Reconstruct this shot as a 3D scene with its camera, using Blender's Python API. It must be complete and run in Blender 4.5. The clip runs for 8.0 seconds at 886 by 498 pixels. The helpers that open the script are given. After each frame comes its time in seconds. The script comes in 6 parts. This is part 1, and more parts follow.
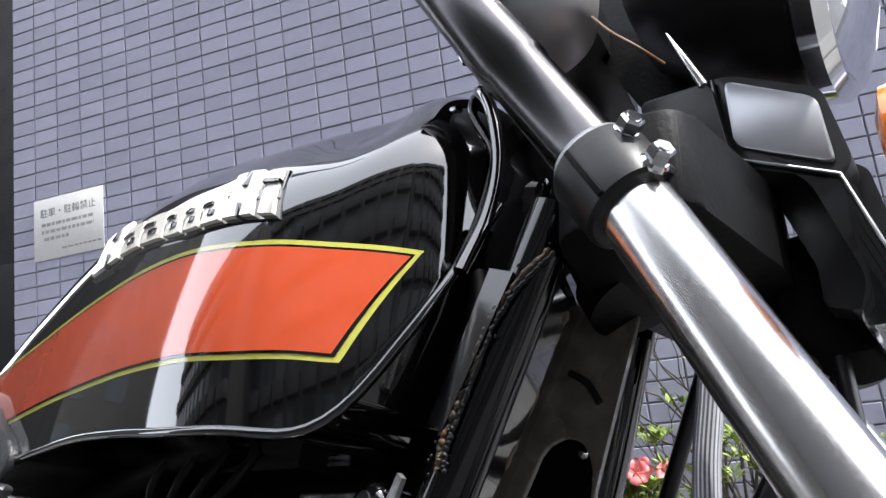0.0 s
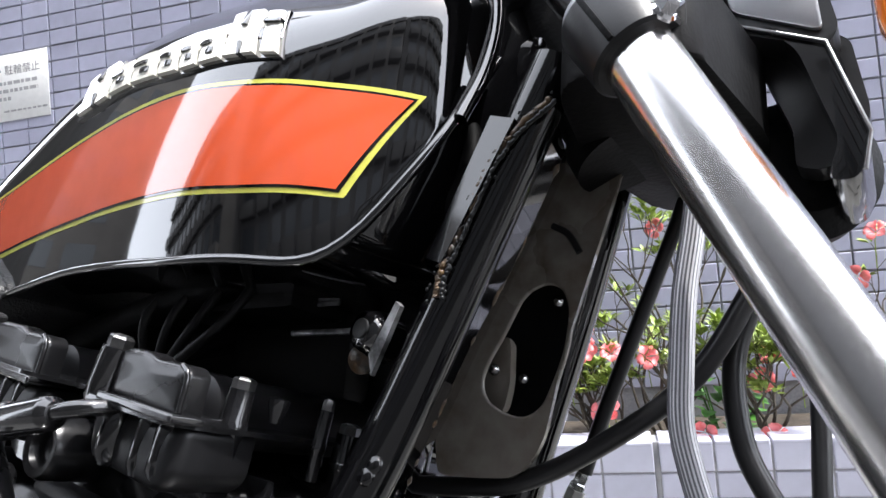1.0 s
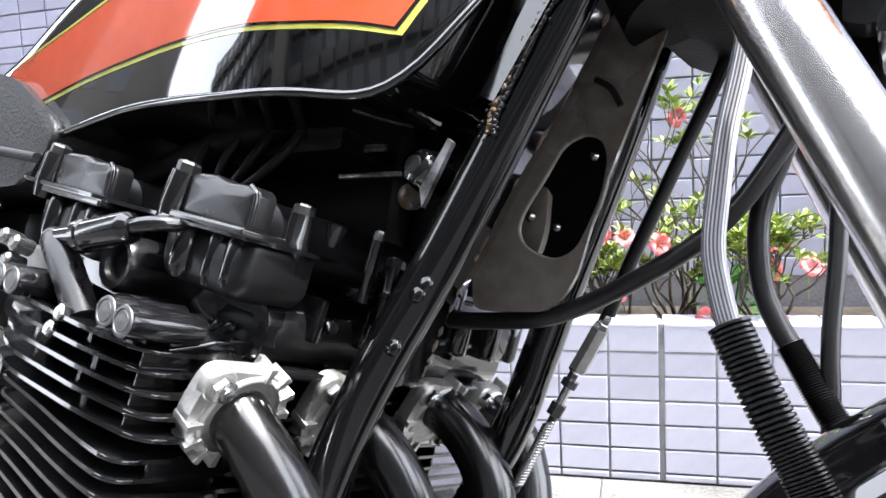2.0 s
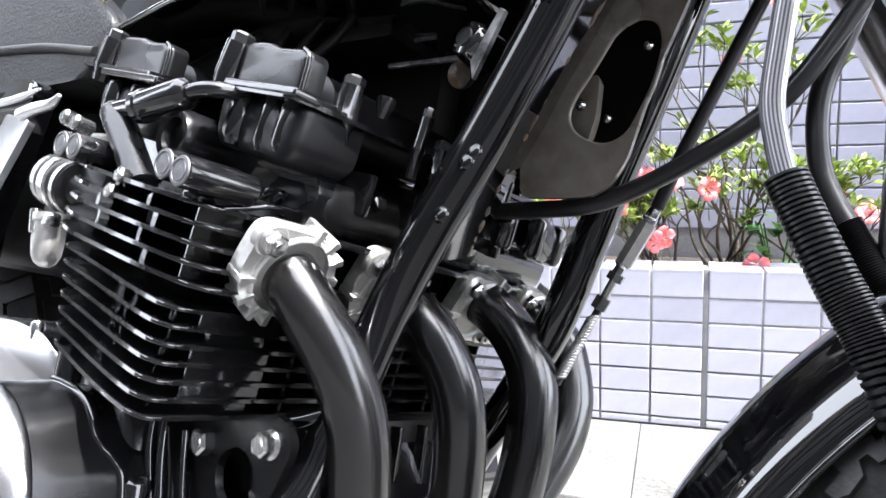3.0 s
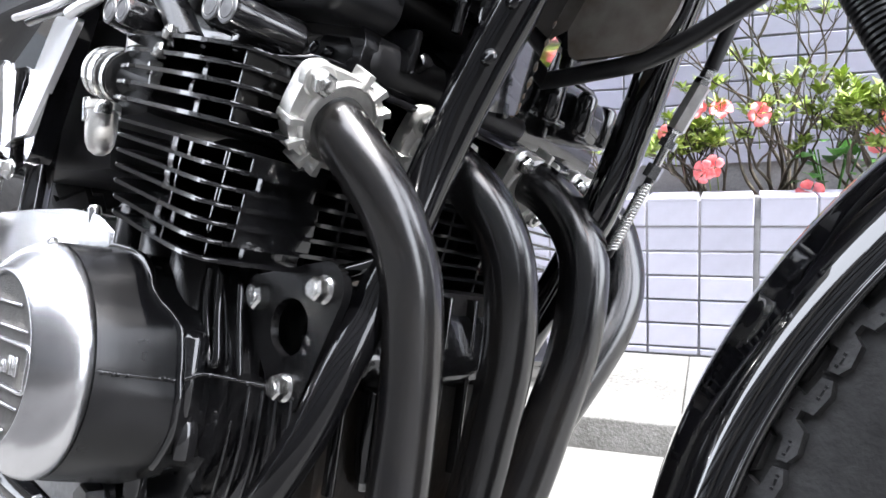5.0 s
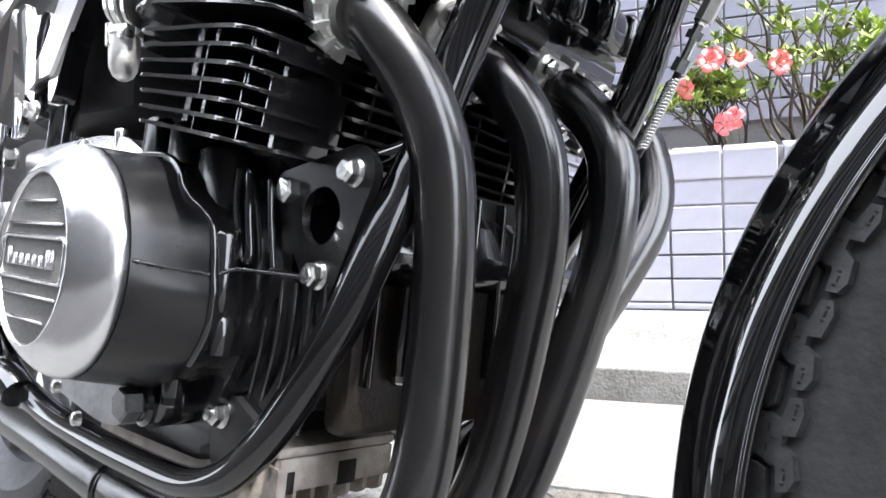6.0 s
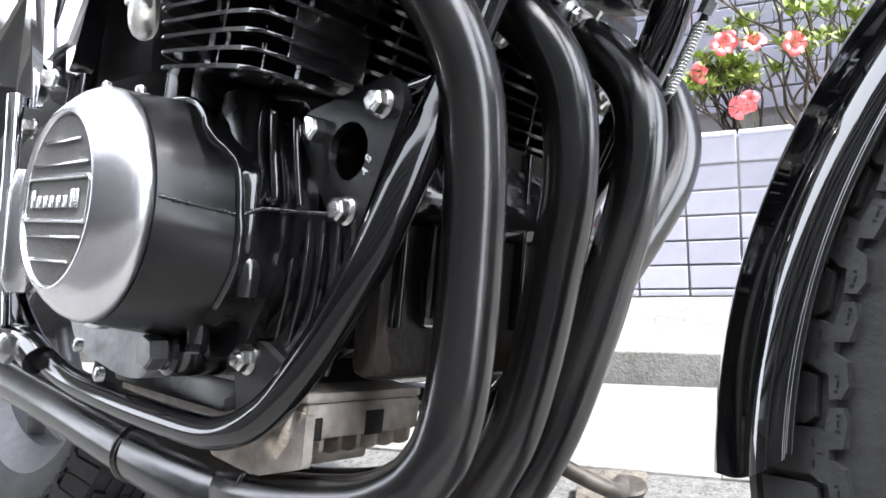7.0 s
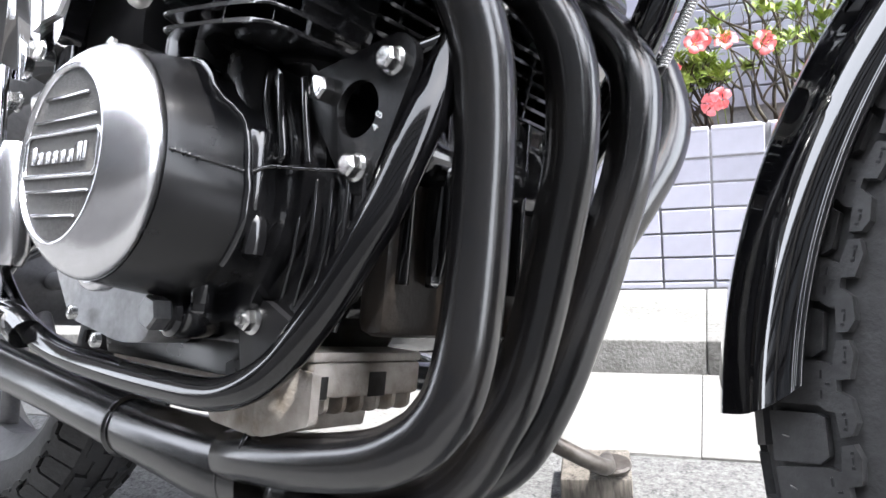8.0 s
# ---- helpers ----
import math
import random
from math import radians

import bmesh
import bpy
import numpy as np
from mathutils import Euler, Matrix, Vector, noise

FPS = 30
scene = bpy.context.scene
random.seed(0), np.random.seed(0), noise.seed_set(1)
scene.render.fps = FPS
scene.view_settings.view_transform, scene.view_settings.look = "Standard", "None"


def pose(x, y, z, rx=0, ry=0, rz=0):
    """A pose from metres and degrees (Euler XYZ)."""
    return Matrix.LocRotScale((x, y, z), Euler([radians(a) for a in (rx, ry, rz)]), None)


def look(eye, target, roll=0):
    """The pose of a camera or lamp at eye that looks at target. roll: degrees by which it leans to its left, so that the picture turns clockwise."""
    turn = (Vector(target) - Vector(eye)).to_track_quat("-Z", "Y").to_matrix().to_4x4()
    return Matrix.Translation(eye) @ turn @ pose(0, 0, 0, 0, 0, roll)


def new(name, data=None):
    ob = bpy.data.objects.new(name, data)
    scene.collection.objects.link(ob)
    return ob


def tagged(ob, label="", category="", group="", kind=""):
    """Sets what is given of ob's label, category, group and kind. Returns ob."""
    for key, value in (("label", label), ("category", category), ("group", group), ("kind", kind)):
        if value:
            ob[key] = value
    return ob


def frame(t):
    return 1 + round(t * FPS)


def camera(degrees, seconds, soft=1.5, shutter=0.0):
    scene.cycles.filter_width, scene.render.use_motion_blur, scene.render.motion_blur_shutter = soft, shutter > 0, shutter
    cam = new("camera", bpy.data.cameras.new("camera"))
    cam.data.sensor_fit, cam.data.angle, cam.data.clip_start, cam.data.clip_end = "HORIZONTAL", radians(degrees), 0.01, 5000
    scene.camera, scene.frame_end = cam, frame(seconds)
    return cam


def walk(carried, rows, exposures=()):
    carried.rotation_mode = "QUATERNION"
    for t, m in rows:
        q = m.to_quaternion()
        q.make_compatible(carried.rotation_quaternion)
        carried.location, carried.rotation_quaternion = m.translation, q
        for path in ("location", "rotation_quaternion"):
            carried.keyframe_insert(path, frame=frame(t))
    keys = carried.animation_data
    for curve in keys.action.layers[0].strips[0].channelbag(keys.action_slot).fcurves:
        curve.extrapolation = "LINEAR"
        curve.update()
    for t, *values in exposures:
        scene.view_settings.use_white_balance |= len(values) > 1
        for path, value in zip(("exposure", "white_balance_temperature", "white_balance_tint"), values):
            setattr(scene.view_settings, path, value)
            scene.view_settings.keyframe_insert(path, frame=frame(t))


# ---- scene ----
cam = camera(64.0, 8.0)
PATH = [
    (0, (0.4391, 0.3780, 0.7477), (-0.1325, 2.2547, 1.1368), -7.23),
    (0.5, (0.4237, 0.3787, 0.7297), (-0.0967, 2.2954, 0.9653), -6.16),
    (1, (0.4140, 0.3546, 0.7194), (-0.0613, 2.2954, 0.8061), -4.85),
    (1.5, (0.4068, 0.3358, 0.6918), (-0.0766, 2.2762, 0.6572), -3.84),
    (1.7, (0.3997, 0.3301, 0.6953), (-0.0846, 2.2658, 0.5598), -3.04),
    (2.8, (0.3932, 0.3111, 0.6386), (-0.2054, 2.2020, 0.3815), -1.69),
    (3, (0.3924, 0.3124, 0.6315), (-0.2323, 2.1906, 0.3450), -1.69),
    (3.5, (0.3909, 0.3092, 0.6206), (-0.2594, 2.1655, 0.2580), -1.67),
    (4, (0.3834, 0.3086, 0.6090), (-0.2806, 2.1533, 0.2138), -1.57),
    (4.2, (0.3849, 0.3098, 0.6021), (-0.2980, 2.1502, 0.2192), -1.57),
    (5.3, (0.3874, 0.2968, 0.5403), (-0.3567, 2.1185, 0.1829), -4.47),
    (5.5, (0.3849, 0.2931, 0.5254), (-0.3679, 2.1091, 0.1576), -5.27),
    (6, (0.3779, 0.2894, 0.4981), (-0.3973, 2.0948, 0.1244), -5.65),
    (6.5, (0.3701, 0.2870, 0.4780), (-0.4202, 2.0855, 0.1027), -6.39),
    (7, (0.3623, 0.2828, 0.4559), (-0.4328, 2.0855, 0.1123), -6.47),
    (7.5, (0.3536, 0.2783, 0.4392), (-0.4291, 2.0844, 0.0852), -6.56),
    (8, (0.3415, 0.2631, 0.4313), (-0.3665, 2.1033, 0.0961), -5.83),
]
walk(cam, [(t, look(eye, target, roll)) for t, eye, target, roll in PATH], exposures=[(0, 0.50, 6200, 11), (1, 0.88, 6200, 11), (1.7, 1.27, 6200, 11), (3, 1.60, 6150, 11), (4, 1.56, 6150, 11), (5.5, 1.50, 6200, 11), (8, 1.52, 6200, 11)])

# ---- world, sun and exposure ----
world = bpy.data.worlds.new("sky")
scene.world = world
world.use_nodes = True
wn, wl = world.node_tree.nodes, world.node_tree.links
sky = wn.new("ShaderNodeTexSky")
sky.sky_type = "NISHITA"
sky.sun_disc = False
sky.sun_elevation, sky.sun_rotation = radians(63), radians(99)
sky.air_density, sky.dust_density, sky.ozone_density = 1.0, 4.0, 1.0
# High thin cloud whitens the clear sky evenly
haze = wn.new("ShaderNodeMix")
haze.data_type = "RGBA"
haze.inputs[0].default_value = 0.5
haze.inputs[7].default_value = (30.0, 30.4, 31.4, 1)
wl.new(sky.outputs["Color"], haze.inputs[6])
wl.new(haze.outputs[2], wn["Background"].inputs["Color"])
wn["Background"].inputs["Strength"].default_value = 0.15
sun = new("sun", bpy.data.lights.new("sun", "SUN"))
sun.data.energy, sun.data.angle, sun.data.color = 5.0, radians(1.2), (1.0, 0.96, 0.90)
sun.matrix_world = look((2.2, -0.15, 4.4), (0, 0, 0))

# ---- materials ----
MATS = {}


def material(name, color, rough=0.5, metal=0.0, coat=0.0, grain=60.0, amount=0.15, stain=6.0, bump=0.0, bump_scale=200.0, second=None, spec=0.5, per_object=0.0, stretch=None):
    """A principled surface with colour variation at two scales, uneven gloss and fine relief."""
    if name in MATS:
        return MATS[name]
    m = bpy.data.materials.new(name)
    m.use_nodes = True
    n, l = m.node_tree.nodes, m.node_tree.links
    b = n["Principled BSDF"]
    b.inputs["Metallic"].default_value = metal
    b.inputs["Coat Weight"].default_value = coat
    b.inputs["Coat Roughness"].default_value = 0.03
    b.inputs["Coat IOR"].default_value = 1.65
    b.inputs["Specular IOR Level"].default_value = spec
    tc = n.new("ShaderNodeTexCoord")
    src = tc.outputs["Object"]
    if stretch:
        mp = n.new("ShaderNodeMapping")
        mp.inputs["Scale"].default_value = stretch
        l.new(src, mp.inputs["Vector"])
        src = mp.outputs["Vector"]
    fine, wide = n.new("ShaderNodeTexNoise"), n.new("ShaderNodeTexNoise")
    fine.inputs["Scale"].default_value, fine.inputs["Detail"].default_value = grain, 6
    wide.inputs["Scale"].default_value, wide.inputs["Detail"].default_value = stain, 4
    for t in (fine, wide):
        l.new(src, t.inputs["Vector"])
    mix = n.new("ShaderNodeMix")
    mix.data_type = "RGBA"
    c2 = second or tuple(max(0.0, v * (1 - 2.2 * amount)) for v in color)
    mix.inputs[6].default_value, mix.inputs[7].default_value = (*color, 1), (*c2, 1)
    mul = n.new("ShaderNodeMath")
    mul.operation = "MULTIPLY"
    l.new(fine.outputs["Fac"], mul.inputs[0])
    l.new(wide.outputs["Fac"], mul.inputs[1])
    ramp = n.new("ShaderNodeMapRange")
    ramp.inputs[1].default_value, ramp.inputs[2].default_value = 0.12, 0.42
    l.new(mul.outputs[0], ramp.inputs[0])
    l.new(ramp.outputs[0], mix.inputs[0])
    out = mix.outputs[2]
    if per_object:
        info = n.new("ShaderNodeObjectInfo")
        geo = n.new("ShaderNodeNewGeometry")
        add = n.new("ShaderNodeMath")
        add.operation = "ADD"
        l.new(info.outputs["Random"], add.inputs[0])
        l.new(geo.outputs["Random Per Island"], add.inputs[1])
        fr = n.new("ShaderNodeMath")
        fr.operation = "FRACT"
        l.new(add.outputs[0], fr.inputs[0])
        mr = n.new("ShaderNodeMapRange")
        mr.inputs[3].default_value, mr.inputs[4].default_value = 1 - per_object, 1 + per_object
        l.new(fr.outputs[0], mr.inputs[0])
        hsv = n.new("ShaderNodeHueSaturation")
        l.new(mr.outputs[0], hsv.inputs["Value"])
        l.new(out, hsv.inputs["Color"])
        out = hsv.outputs["Color"]
    l.new(out, b.inputs["Base Color"])
    rr = n.new("ShaderNodeMapRange")
    rr.inputs[3].default_value, rr.inputs[4].default_value = max(0.02, rough * 0.82), min(1.0, rough * 1.2)
    l.new(wide.outputs["Fac"], rr.inputs[0])
    l.new(rr.outputs[0], b.inputs["Roughness"])
    if bump:
        bt = n.new("ShaderNodeTexNoise")
        bt.inputs["Scale"].default_value, bt.inputs["Detail"].default_value = bump_scale, 5
        l.new(src, bt.inputs["Vector"])
        bn = n.new("ShaderNodeBump")
        bn.inputs["Strength"].default_value, bn.inputs["Distance"].default_value = bump, 0.002
        l.new(bt.outputs["Fac"], bn.inputs["Height"])
        l.new(bn.outputs["Normal"], b.inputs["Normal"])
    MATS[name] = m
    return m


paint_black = material("gloss_black_paint", (0.003, 0.003, 0.0035), 0.04, coat=1.0, amount=0.1, stain=20)
frame_black = material("frame_black_enamel", (0.003, 0.003, 0.0035), 0.07, coat=0.9, amount=0.2, bump=0.015, bump_scale=120, stain=25)
frame_tube = material("frame_tube_enamel", (0.003, 0.003, 0.0035), 0.09, amount=0.2, spec=0.6, bump=0.012, bump_scale=120, stain=25)
# Pale warm grey stands for what the gloss black gusset mirrors
gusset_sheen_grey = material("sheen_grey_enamel", (0.21, 0.195, 0.175), 0.26, coat=0.9, amount=0.25, second=(0.10, 0.082, 0.062), grain=60, stain=14, bump=0.05, bump_scale=200)
rusty_enamel = material("rubbed_rusty_enamel", (0.02, 0.018, 0.016), 0.3, amount=0.3, second=(0.12, 0.07, 0.03), grain=120, stain=60, bump=0.4, bump_scale=300)
rubbed_steel = material("rubbed_painted_steel", (0.02, 0.02, 0.02), 0.3, metal=0.5, amount=0.3, second=(0.45, 0.45, 0.46), grain=130, stain=60, bump=0.5, bump_scale=160)
dull_steel = material("dull_plated_steel", (0.17, 0.17, 0.172), 0.32, metal=0.9, amount=0.2, grain=200, stain=70)
dull_alu = material("dull_machined_aluminium", (0.17, 0.17, 0.175), 0.5, metal=0.8, amount=0.1, grain=250, stain=60)
side_alu = material("dull_side_case_aluminium", (0.34, 0.34, 0.345), 0.5, metal=0.7, amount=0.15, grain=160, stain=30, bump=0.1, bump_scale=300)
polished_trim = material("polished_trim", (0.85, 0.85, 0.87), 0.28, metal=0.9, amount=0.06)
hair_rubber = material("pale_rubber_hair", (0.16, 0.16, 0.16), 0.5, amount=0.1)
stand_steel = material("worn_stand_steel", (0.11, 0.10, 0.09), 0.42, metal=0.5, amount=0.3, second=(0.04, 0.032, 0.026), grain=120, stain=50)
engine_black = material("engine_black_paint", (0.007, 0.007, 0.0078), 0.16, coat=0.6, amount=0.2, bump=0.025, bump_scale=350, stain=30)
engine_satin = material("engine_satin_black", (0.010, 0.010, 0.011), 0.36, amount=0.2, bump=0.04, bump_scale=350, stain=30, spec=0.3)
bracket_black = material("bracket_satin_black", (0.005, 0.005, 0.0055), 0.24, amount=0.25, spec=0.25, bump=0.05, bump_scale=300, stain=25)
engine_semi = material("engine_semi_gloss_black", (0.006, 0.006, 0.0068), 0.26, amount=0.25, bump=0.03, bump_scale=300, stain=25, spec=0.42)
engine_cap = material("engine_cap_black", (0.007, 0.007, 0.0078), 0.27, coat=0.10, amount=0.25, bump=0.03, bump_scale=300, stain=25, spec=0.5)
# Dull near-black that paints in the shade of undersides and deep gaps
shade_black = material("matt_shade_black", (0.004, 0.004, 0.0045), 0.55, amount=0.3, bump=0.2, bump_scale=300, stain=25, spec=0.12)
pipe_black = material("heat_proof_matt_black", (0.003, 0.003, 0.0036), 0.21, amount=0.25, bump=0.03, bump_scale=400, stain=18, spec=0.95, second=(0.007, 0.0063, 0.0058))
orange = material("orange_enamel", (0.68, 0.10, 0.036), 0.07, coat=1.0, amount=0.06)
lime = material("pinstripe_lime", (0.62, 0.60, 0.11), 0.08, coat=1.0, amount=0.05)
white_plastic = material("white_enamel", (0.80, 0.78, 0.70), 0.12, coat=0.6, amount=0.04)
chrome = material("chrome", (0.80, 0.80, 0.82), 0.07, metal=1.0, amount=0.05, stain=12)
fork_steel = material("polished_fork_steel", (0.80, 0.79, 0.79), 0.20, metal=1.0, amount=0.02, grain=9, stain=4)
zinc = material("zinc_plated_steel", (0.66, 0.66, 0.65), 0.24, metal=1.0, amount=0.12, grain=300, stain=90)
cast_alu = material("cast_aluminium", (0.74, 0.73, 0.70), 0.38, metal=0.85, amount=0.1, grain=220, stain=40, bump=0.15, bump_scale=420)
sump_alu = material("stained_sump_aluminium", (0.52, 0.49, 0.45), 0.5, metal=0.3, amount=0.25, second=(0.17, 0.13, 0.09), grain=45, stain=12, bump=0.5, bump_scale=300)
brushed_alu = material("buffed_aluminium", (0.74, 0.74, 0.76), 0.24, metal=1.0, amount=0.07, grain=200, stain=15, stretch=(1, 3, 1))
# Oil-stained case front; also colours in the shade of the sump's hollows
stain_and_shade_black = material("oil_stain_and_shade_black", (0.006, 0.006, 0.006), 0.35, second=(0.022, 0.016, 0.011), grain=25, stain=9, bump=0.3)
insert_grey = material("crackle_grey_insert", (0.11, 0.106, 0.10), 0.65, amount=0.25, grain=500, bump=0.8, bump_scale=900)
rubber = material("black_rubber", (0.010, 0.010, 0.011), 0.48, amount=0.2, grain=120, bump=0.12, bump_scale=260, spec=0.3)
tyre_rubber = material("tyre_rubber", (0.030, 0.030, 0.031), 0.62, amount=0.3, grain=160, stain=18, bump=0.25, bump_scale=320)
cable_black = material("cable_sheath", (0.012, 0.012, 0.013), 0.30, amount=0.15)
hose_flute_shade = material("hose_flute_shade_grey", (0.08, 0.08, 0.09), 0.3, amount=0.1)
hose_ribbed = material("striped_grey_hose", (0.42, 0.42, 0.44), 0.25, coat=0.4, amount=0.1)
amber = material("amber_lens", (0.9, 0.22, 0.02), 0.12, coat=0.5, amount=0.05)
grey_satin = material("satin_grey_face", (0.40, 0.41, 0.43), 0.35, metal=0.6, amount=0.06)
leather = material("seat_vinyl", (0.014, 0.014, 0.015), 0.35, amount=0.2, bump=0.5, bump_scale=420)
tile_mat = material("lilac_grey_glazed_tile", (0.435, 0.44, 0.555), 0.30, amount=0.05, grain=40, stain=3, bump=0.05, bump_scale=90, per_object=0.07)
planter_mat = material("pale_lilac_tile", (0.55, 0.55, 0.645), 0.32, amount=0.05, grain=40, stain=4, bump=0.05, bump_scale=90, per_object=0.05)
grout = material("grey_grout", (0.40, 0.40, 0.43), 0.9, amount=0.2, grain=150, bump=0.4)
concrete = material("weathered_concrete", (0.21, 0.208, 0.20), 0.9, amount=0.2, second=(0.13, 0.128, 0.12), grain=90, stain=5, bump=0.8, bump_scale=150)
kerb_mat = material("old_kerb_concrete", (0.21, 0.208, 0.20), 0.9, amount=0.2, second=(0.09, 0.088, 0.08), grain=120, stain=9, bump=0.9, bump_scale=200)
# Street colour is lowered in place of shade, so the engine mirrors it dark
darkened_asphalt = material("darkened_road_asphalt", (0.036, 0.036, 0.037), 0.85, amount=0.3, second=(0.024, 0.024, 0.024), grain=260, stain=2, bump=1.0, bump_scale=230)
asphalt = material("grey_asphalt", (0.15, 0.15, 0.147), 0.9, amount=0.3, second=(0.045, 0.045, 0.045), grain=260, stain=120, bump=1.0, bump_scale=230)
soil = material("soil", (0.06, 0.045, 0.03), 0.95, amount=0.3, bump=1.0, bump_scale=80)
bark = material("grey_bark", (0.12, 0.10, 0.075), 0.85, amount=0.3, grain=180, bump=0.6)
leaf_mat = material("azalea_leaf", (0.34, 0.45, 0.085), 0.45, amount=0.3, grain=60, stain=20, per_object=0.4)
leaf_dark = material("broad_leaf", (0.07, 0.22, 0.03), 0.4, amount=0.3, grain=60, stain=20, per_object=0.25)
petal = material("coral_pink_petal", (0.90, 0.27, 0.28), 0.5, amount=0.2, grain=90, stain=40, per_object=0.25, second=(0.78, 0.13, 0.12))
paper = material("laminated_paper", (0.80, 0.80, 0.78), 0.35, amount=0.04)
ink = material("grey_ink", (0.16, 0.16, 0.17), 0.6)
wood = material("weathered_wood", (0.19, 0.17, 0.145), 0.8, amount=0.35, grain=40, stain=12, bump=0.7, stretch=(8, 8, 1))
plaster = material("dark_recess_paint", (0.06, 0.06, 0.065), 0.8, amount=0.2)
facade = material("brown_tile_facade", (0.058, 0.055, 0.052), 0.8, amount=0.1, grain=8, stain=1)
glass_dark = material("dark_window_glass", (0.03, 0.035, 0.04), 0.25)

# ---- mesh helpers ----
V = Vector


def part(name, bm, mat, parent=None, label="", sharp=38, smooth=True):
    """Links a bmesh as one mesh object, under a thing or under a part."""
    bmesh.ops.recalc_face_normals(bm, faces=bm.faces)
    me = bpy.data.meshes.new(name)
    bm.to_mesh(me)
    bm.free()
    for m in mat if isinstance(mat, (list, tuple)) else (mat,):
        me.materials.append(m)
    if smooth:
        me.polygons.foreach_set("use_smooth", [p.loop_total < 7 for p in me.polygons])
        me.set_sharp_from_angle(angle=radians(sharp))
    ob = new(name, me)
    if parent:
        ob.parent = parent
    if label:
        ob["label"] = label
    return ob


def shared(name, me, parent, m, label=""):
    """One more object on a mesh that others use too."""
    ob = new(name, me)
    ob.parent = parent
    ob.matrix_basis = m
    if label:
        ob["label"] = label
    return ob


def spline(points, steps=8):
    """A smooth run through the points (Catmull-Rom)."""
    p = [V(q) for q in points]
    p = [2 * p[0] - p[1], *p, 2 * p[-1] - p[-2]]
    out = []
    for i in range(1, len(p) - 2):
        for k in range(steps):
            t = k / steps
            a, b, c, d = p[i - 1 : i + 3]
            out.append(0.5 * (2 * b + (c - a) * t + (2 * a - 5 * b + 4 * c - d) * t * t + (3 * b - a - 3 * c + d) * t**3))
    out.append(p[-2])
    return out


def table(rows, x):
    """A smooth value at x from rows of (x, value)."""
    if x <= rows[0][0]:
        return rows[0][1]
    for i in range(len(rows) - 1):
        (a, va), (b, vb) = rows[i], rows[i + 1]
        if x <= b:
            t = (x - a) / (b - a)
            pa = rows[i - 1] if i else rows[i]
            pb = rows[i + 2] if i + 2 < len(rows) else rows[i + 1]
            ma = (vb - pa[1]) / (b - pa[0]) * (b - a)
            mb = (pb[1] - va) / (pb[0] - a) * (b - a)
            return (2 * t**3 - 3 * t * t + 1) * va + (t**3 - 2 * t * t + t) * ma + (-2 * t**3 + 3 * t * t) * vb + (t**3 - t * t) * mb
    return rows[-1][1]


def tube(points, r, seg=20, steps=8, bm=None, radii=None, cap=True, rib=None, flute=0.0):
    """A round tube along a smooth run. radii: a factor for each given point; rib: (length of a rib, depth); flute: depth of grooves along it."""
    bm = bm or bmesh.new()
    run = spline(points, steps) if steps > 1 else [V(p) for p in points]
    side = None
    rings = []
    far = 0.0
    for i, c in enumerate(run):
        t = (run[min(i + 1, len(run) - 1)] - run[max(i - 1, 0)]).normalized()
        if side is None:
            side = t.orthogonal().normalized()
        side = (side - t * side.dot(t)).normalized()
        other = t.cross(side)
        k = 1.0
        if radii:
            f = i / max(1, len(run) - 1) * (len(radii) - 1)
            j = min(int(f), len(radii) - 2)
            k = radii[j] + (radii[j + 1] - radii[j]) * (f - j)
        rr = r * k
        if rib:
            rr += rib[1] * (1 if int(i) % rib[0] else -1)
        rings.append([bm.verts.new(c + (side * math.cos(a) + other * math.sin(a)) * rr * (1 - flute * (q % 2))) for q, a in ((q, 2 * math.pi * q / seg) for q in range(seg))])
    for a, b in zip(rings, rings[1:]):
        for q in range(seg):
            bm.faces.new((a[q], a[(q + 1) % seg], b[(q + 1) % seg], b[q]))
    if cap:
        bm.faces.new(rings[0][::-1])
        bm.faces.new(rings[-1])
    return bm


def lathe(profile, base, axis, seg=40, bm=None, up=None):
    """A turned shape: rows of (distance along the axis, radius) from base along axis."""
    bm = bm or bmesh.new()
    axis = V(axis).normalized()
    side = V(up) if up else axis.orthogonal()
    side = (side - axis * side.dot(axis)).normalized()
    other = axis.cross(side)
    rings = []
    for d, r in profile:
        c = V(base) + axis * d
        rings.append([bm.verts.new(c + (side * math.cos(a) + other * math.sin(a)) * max(r, 1e-4)) for a in (2 * math.pi * q / seg for q in range(seg))])
    for a, b in zip(rings, rings[1:]):
        for q in range(seg):
            bm.faces.new((a[q], a[(q + 1) % seg], b[(q + 1) % seg], b[q]))
    bm.faces.new(rings[0][::-1])
    bm.faces.new(rings[-1])
    return bm


def prism(outline, m, depth, bevel=0.0, bm=None, segs=2):
    """An outline of (u, v) points, raised by depth along the third axis of the pose m, with rounded edges."""
    own = bmesh.new()
    lo = [own.verts.new((u, v, 0)) for u, v in outline]
    hi = [own.verts.new((u, v, depth)) for u, v in outline]
    own.faces.new(lo[::-1])
    own.faces.new(hi)
    n = len(outline)
    for i in range(n):
        own.faces.new((lo[i], lo[(i + 1) % n], hi[(i + 1) % n], hi[i]))
    if bevel:
        bmesh.ops.bevel(own, geom=own.edges[:], offset=bevel, segments=segs, affect="EDGES", profile=0.5, clamp_overlap=True)
    bmesh.ops.transform(own, matrix=m, verts=own.verts)
    if bm is None:
        return own
    me = bpy.data.meshes.new("join")
    own.to_mesh(me)
    own.free()
    bm.from_mesh(me)
    bpy.data.meshes.remove(me)
    return bm


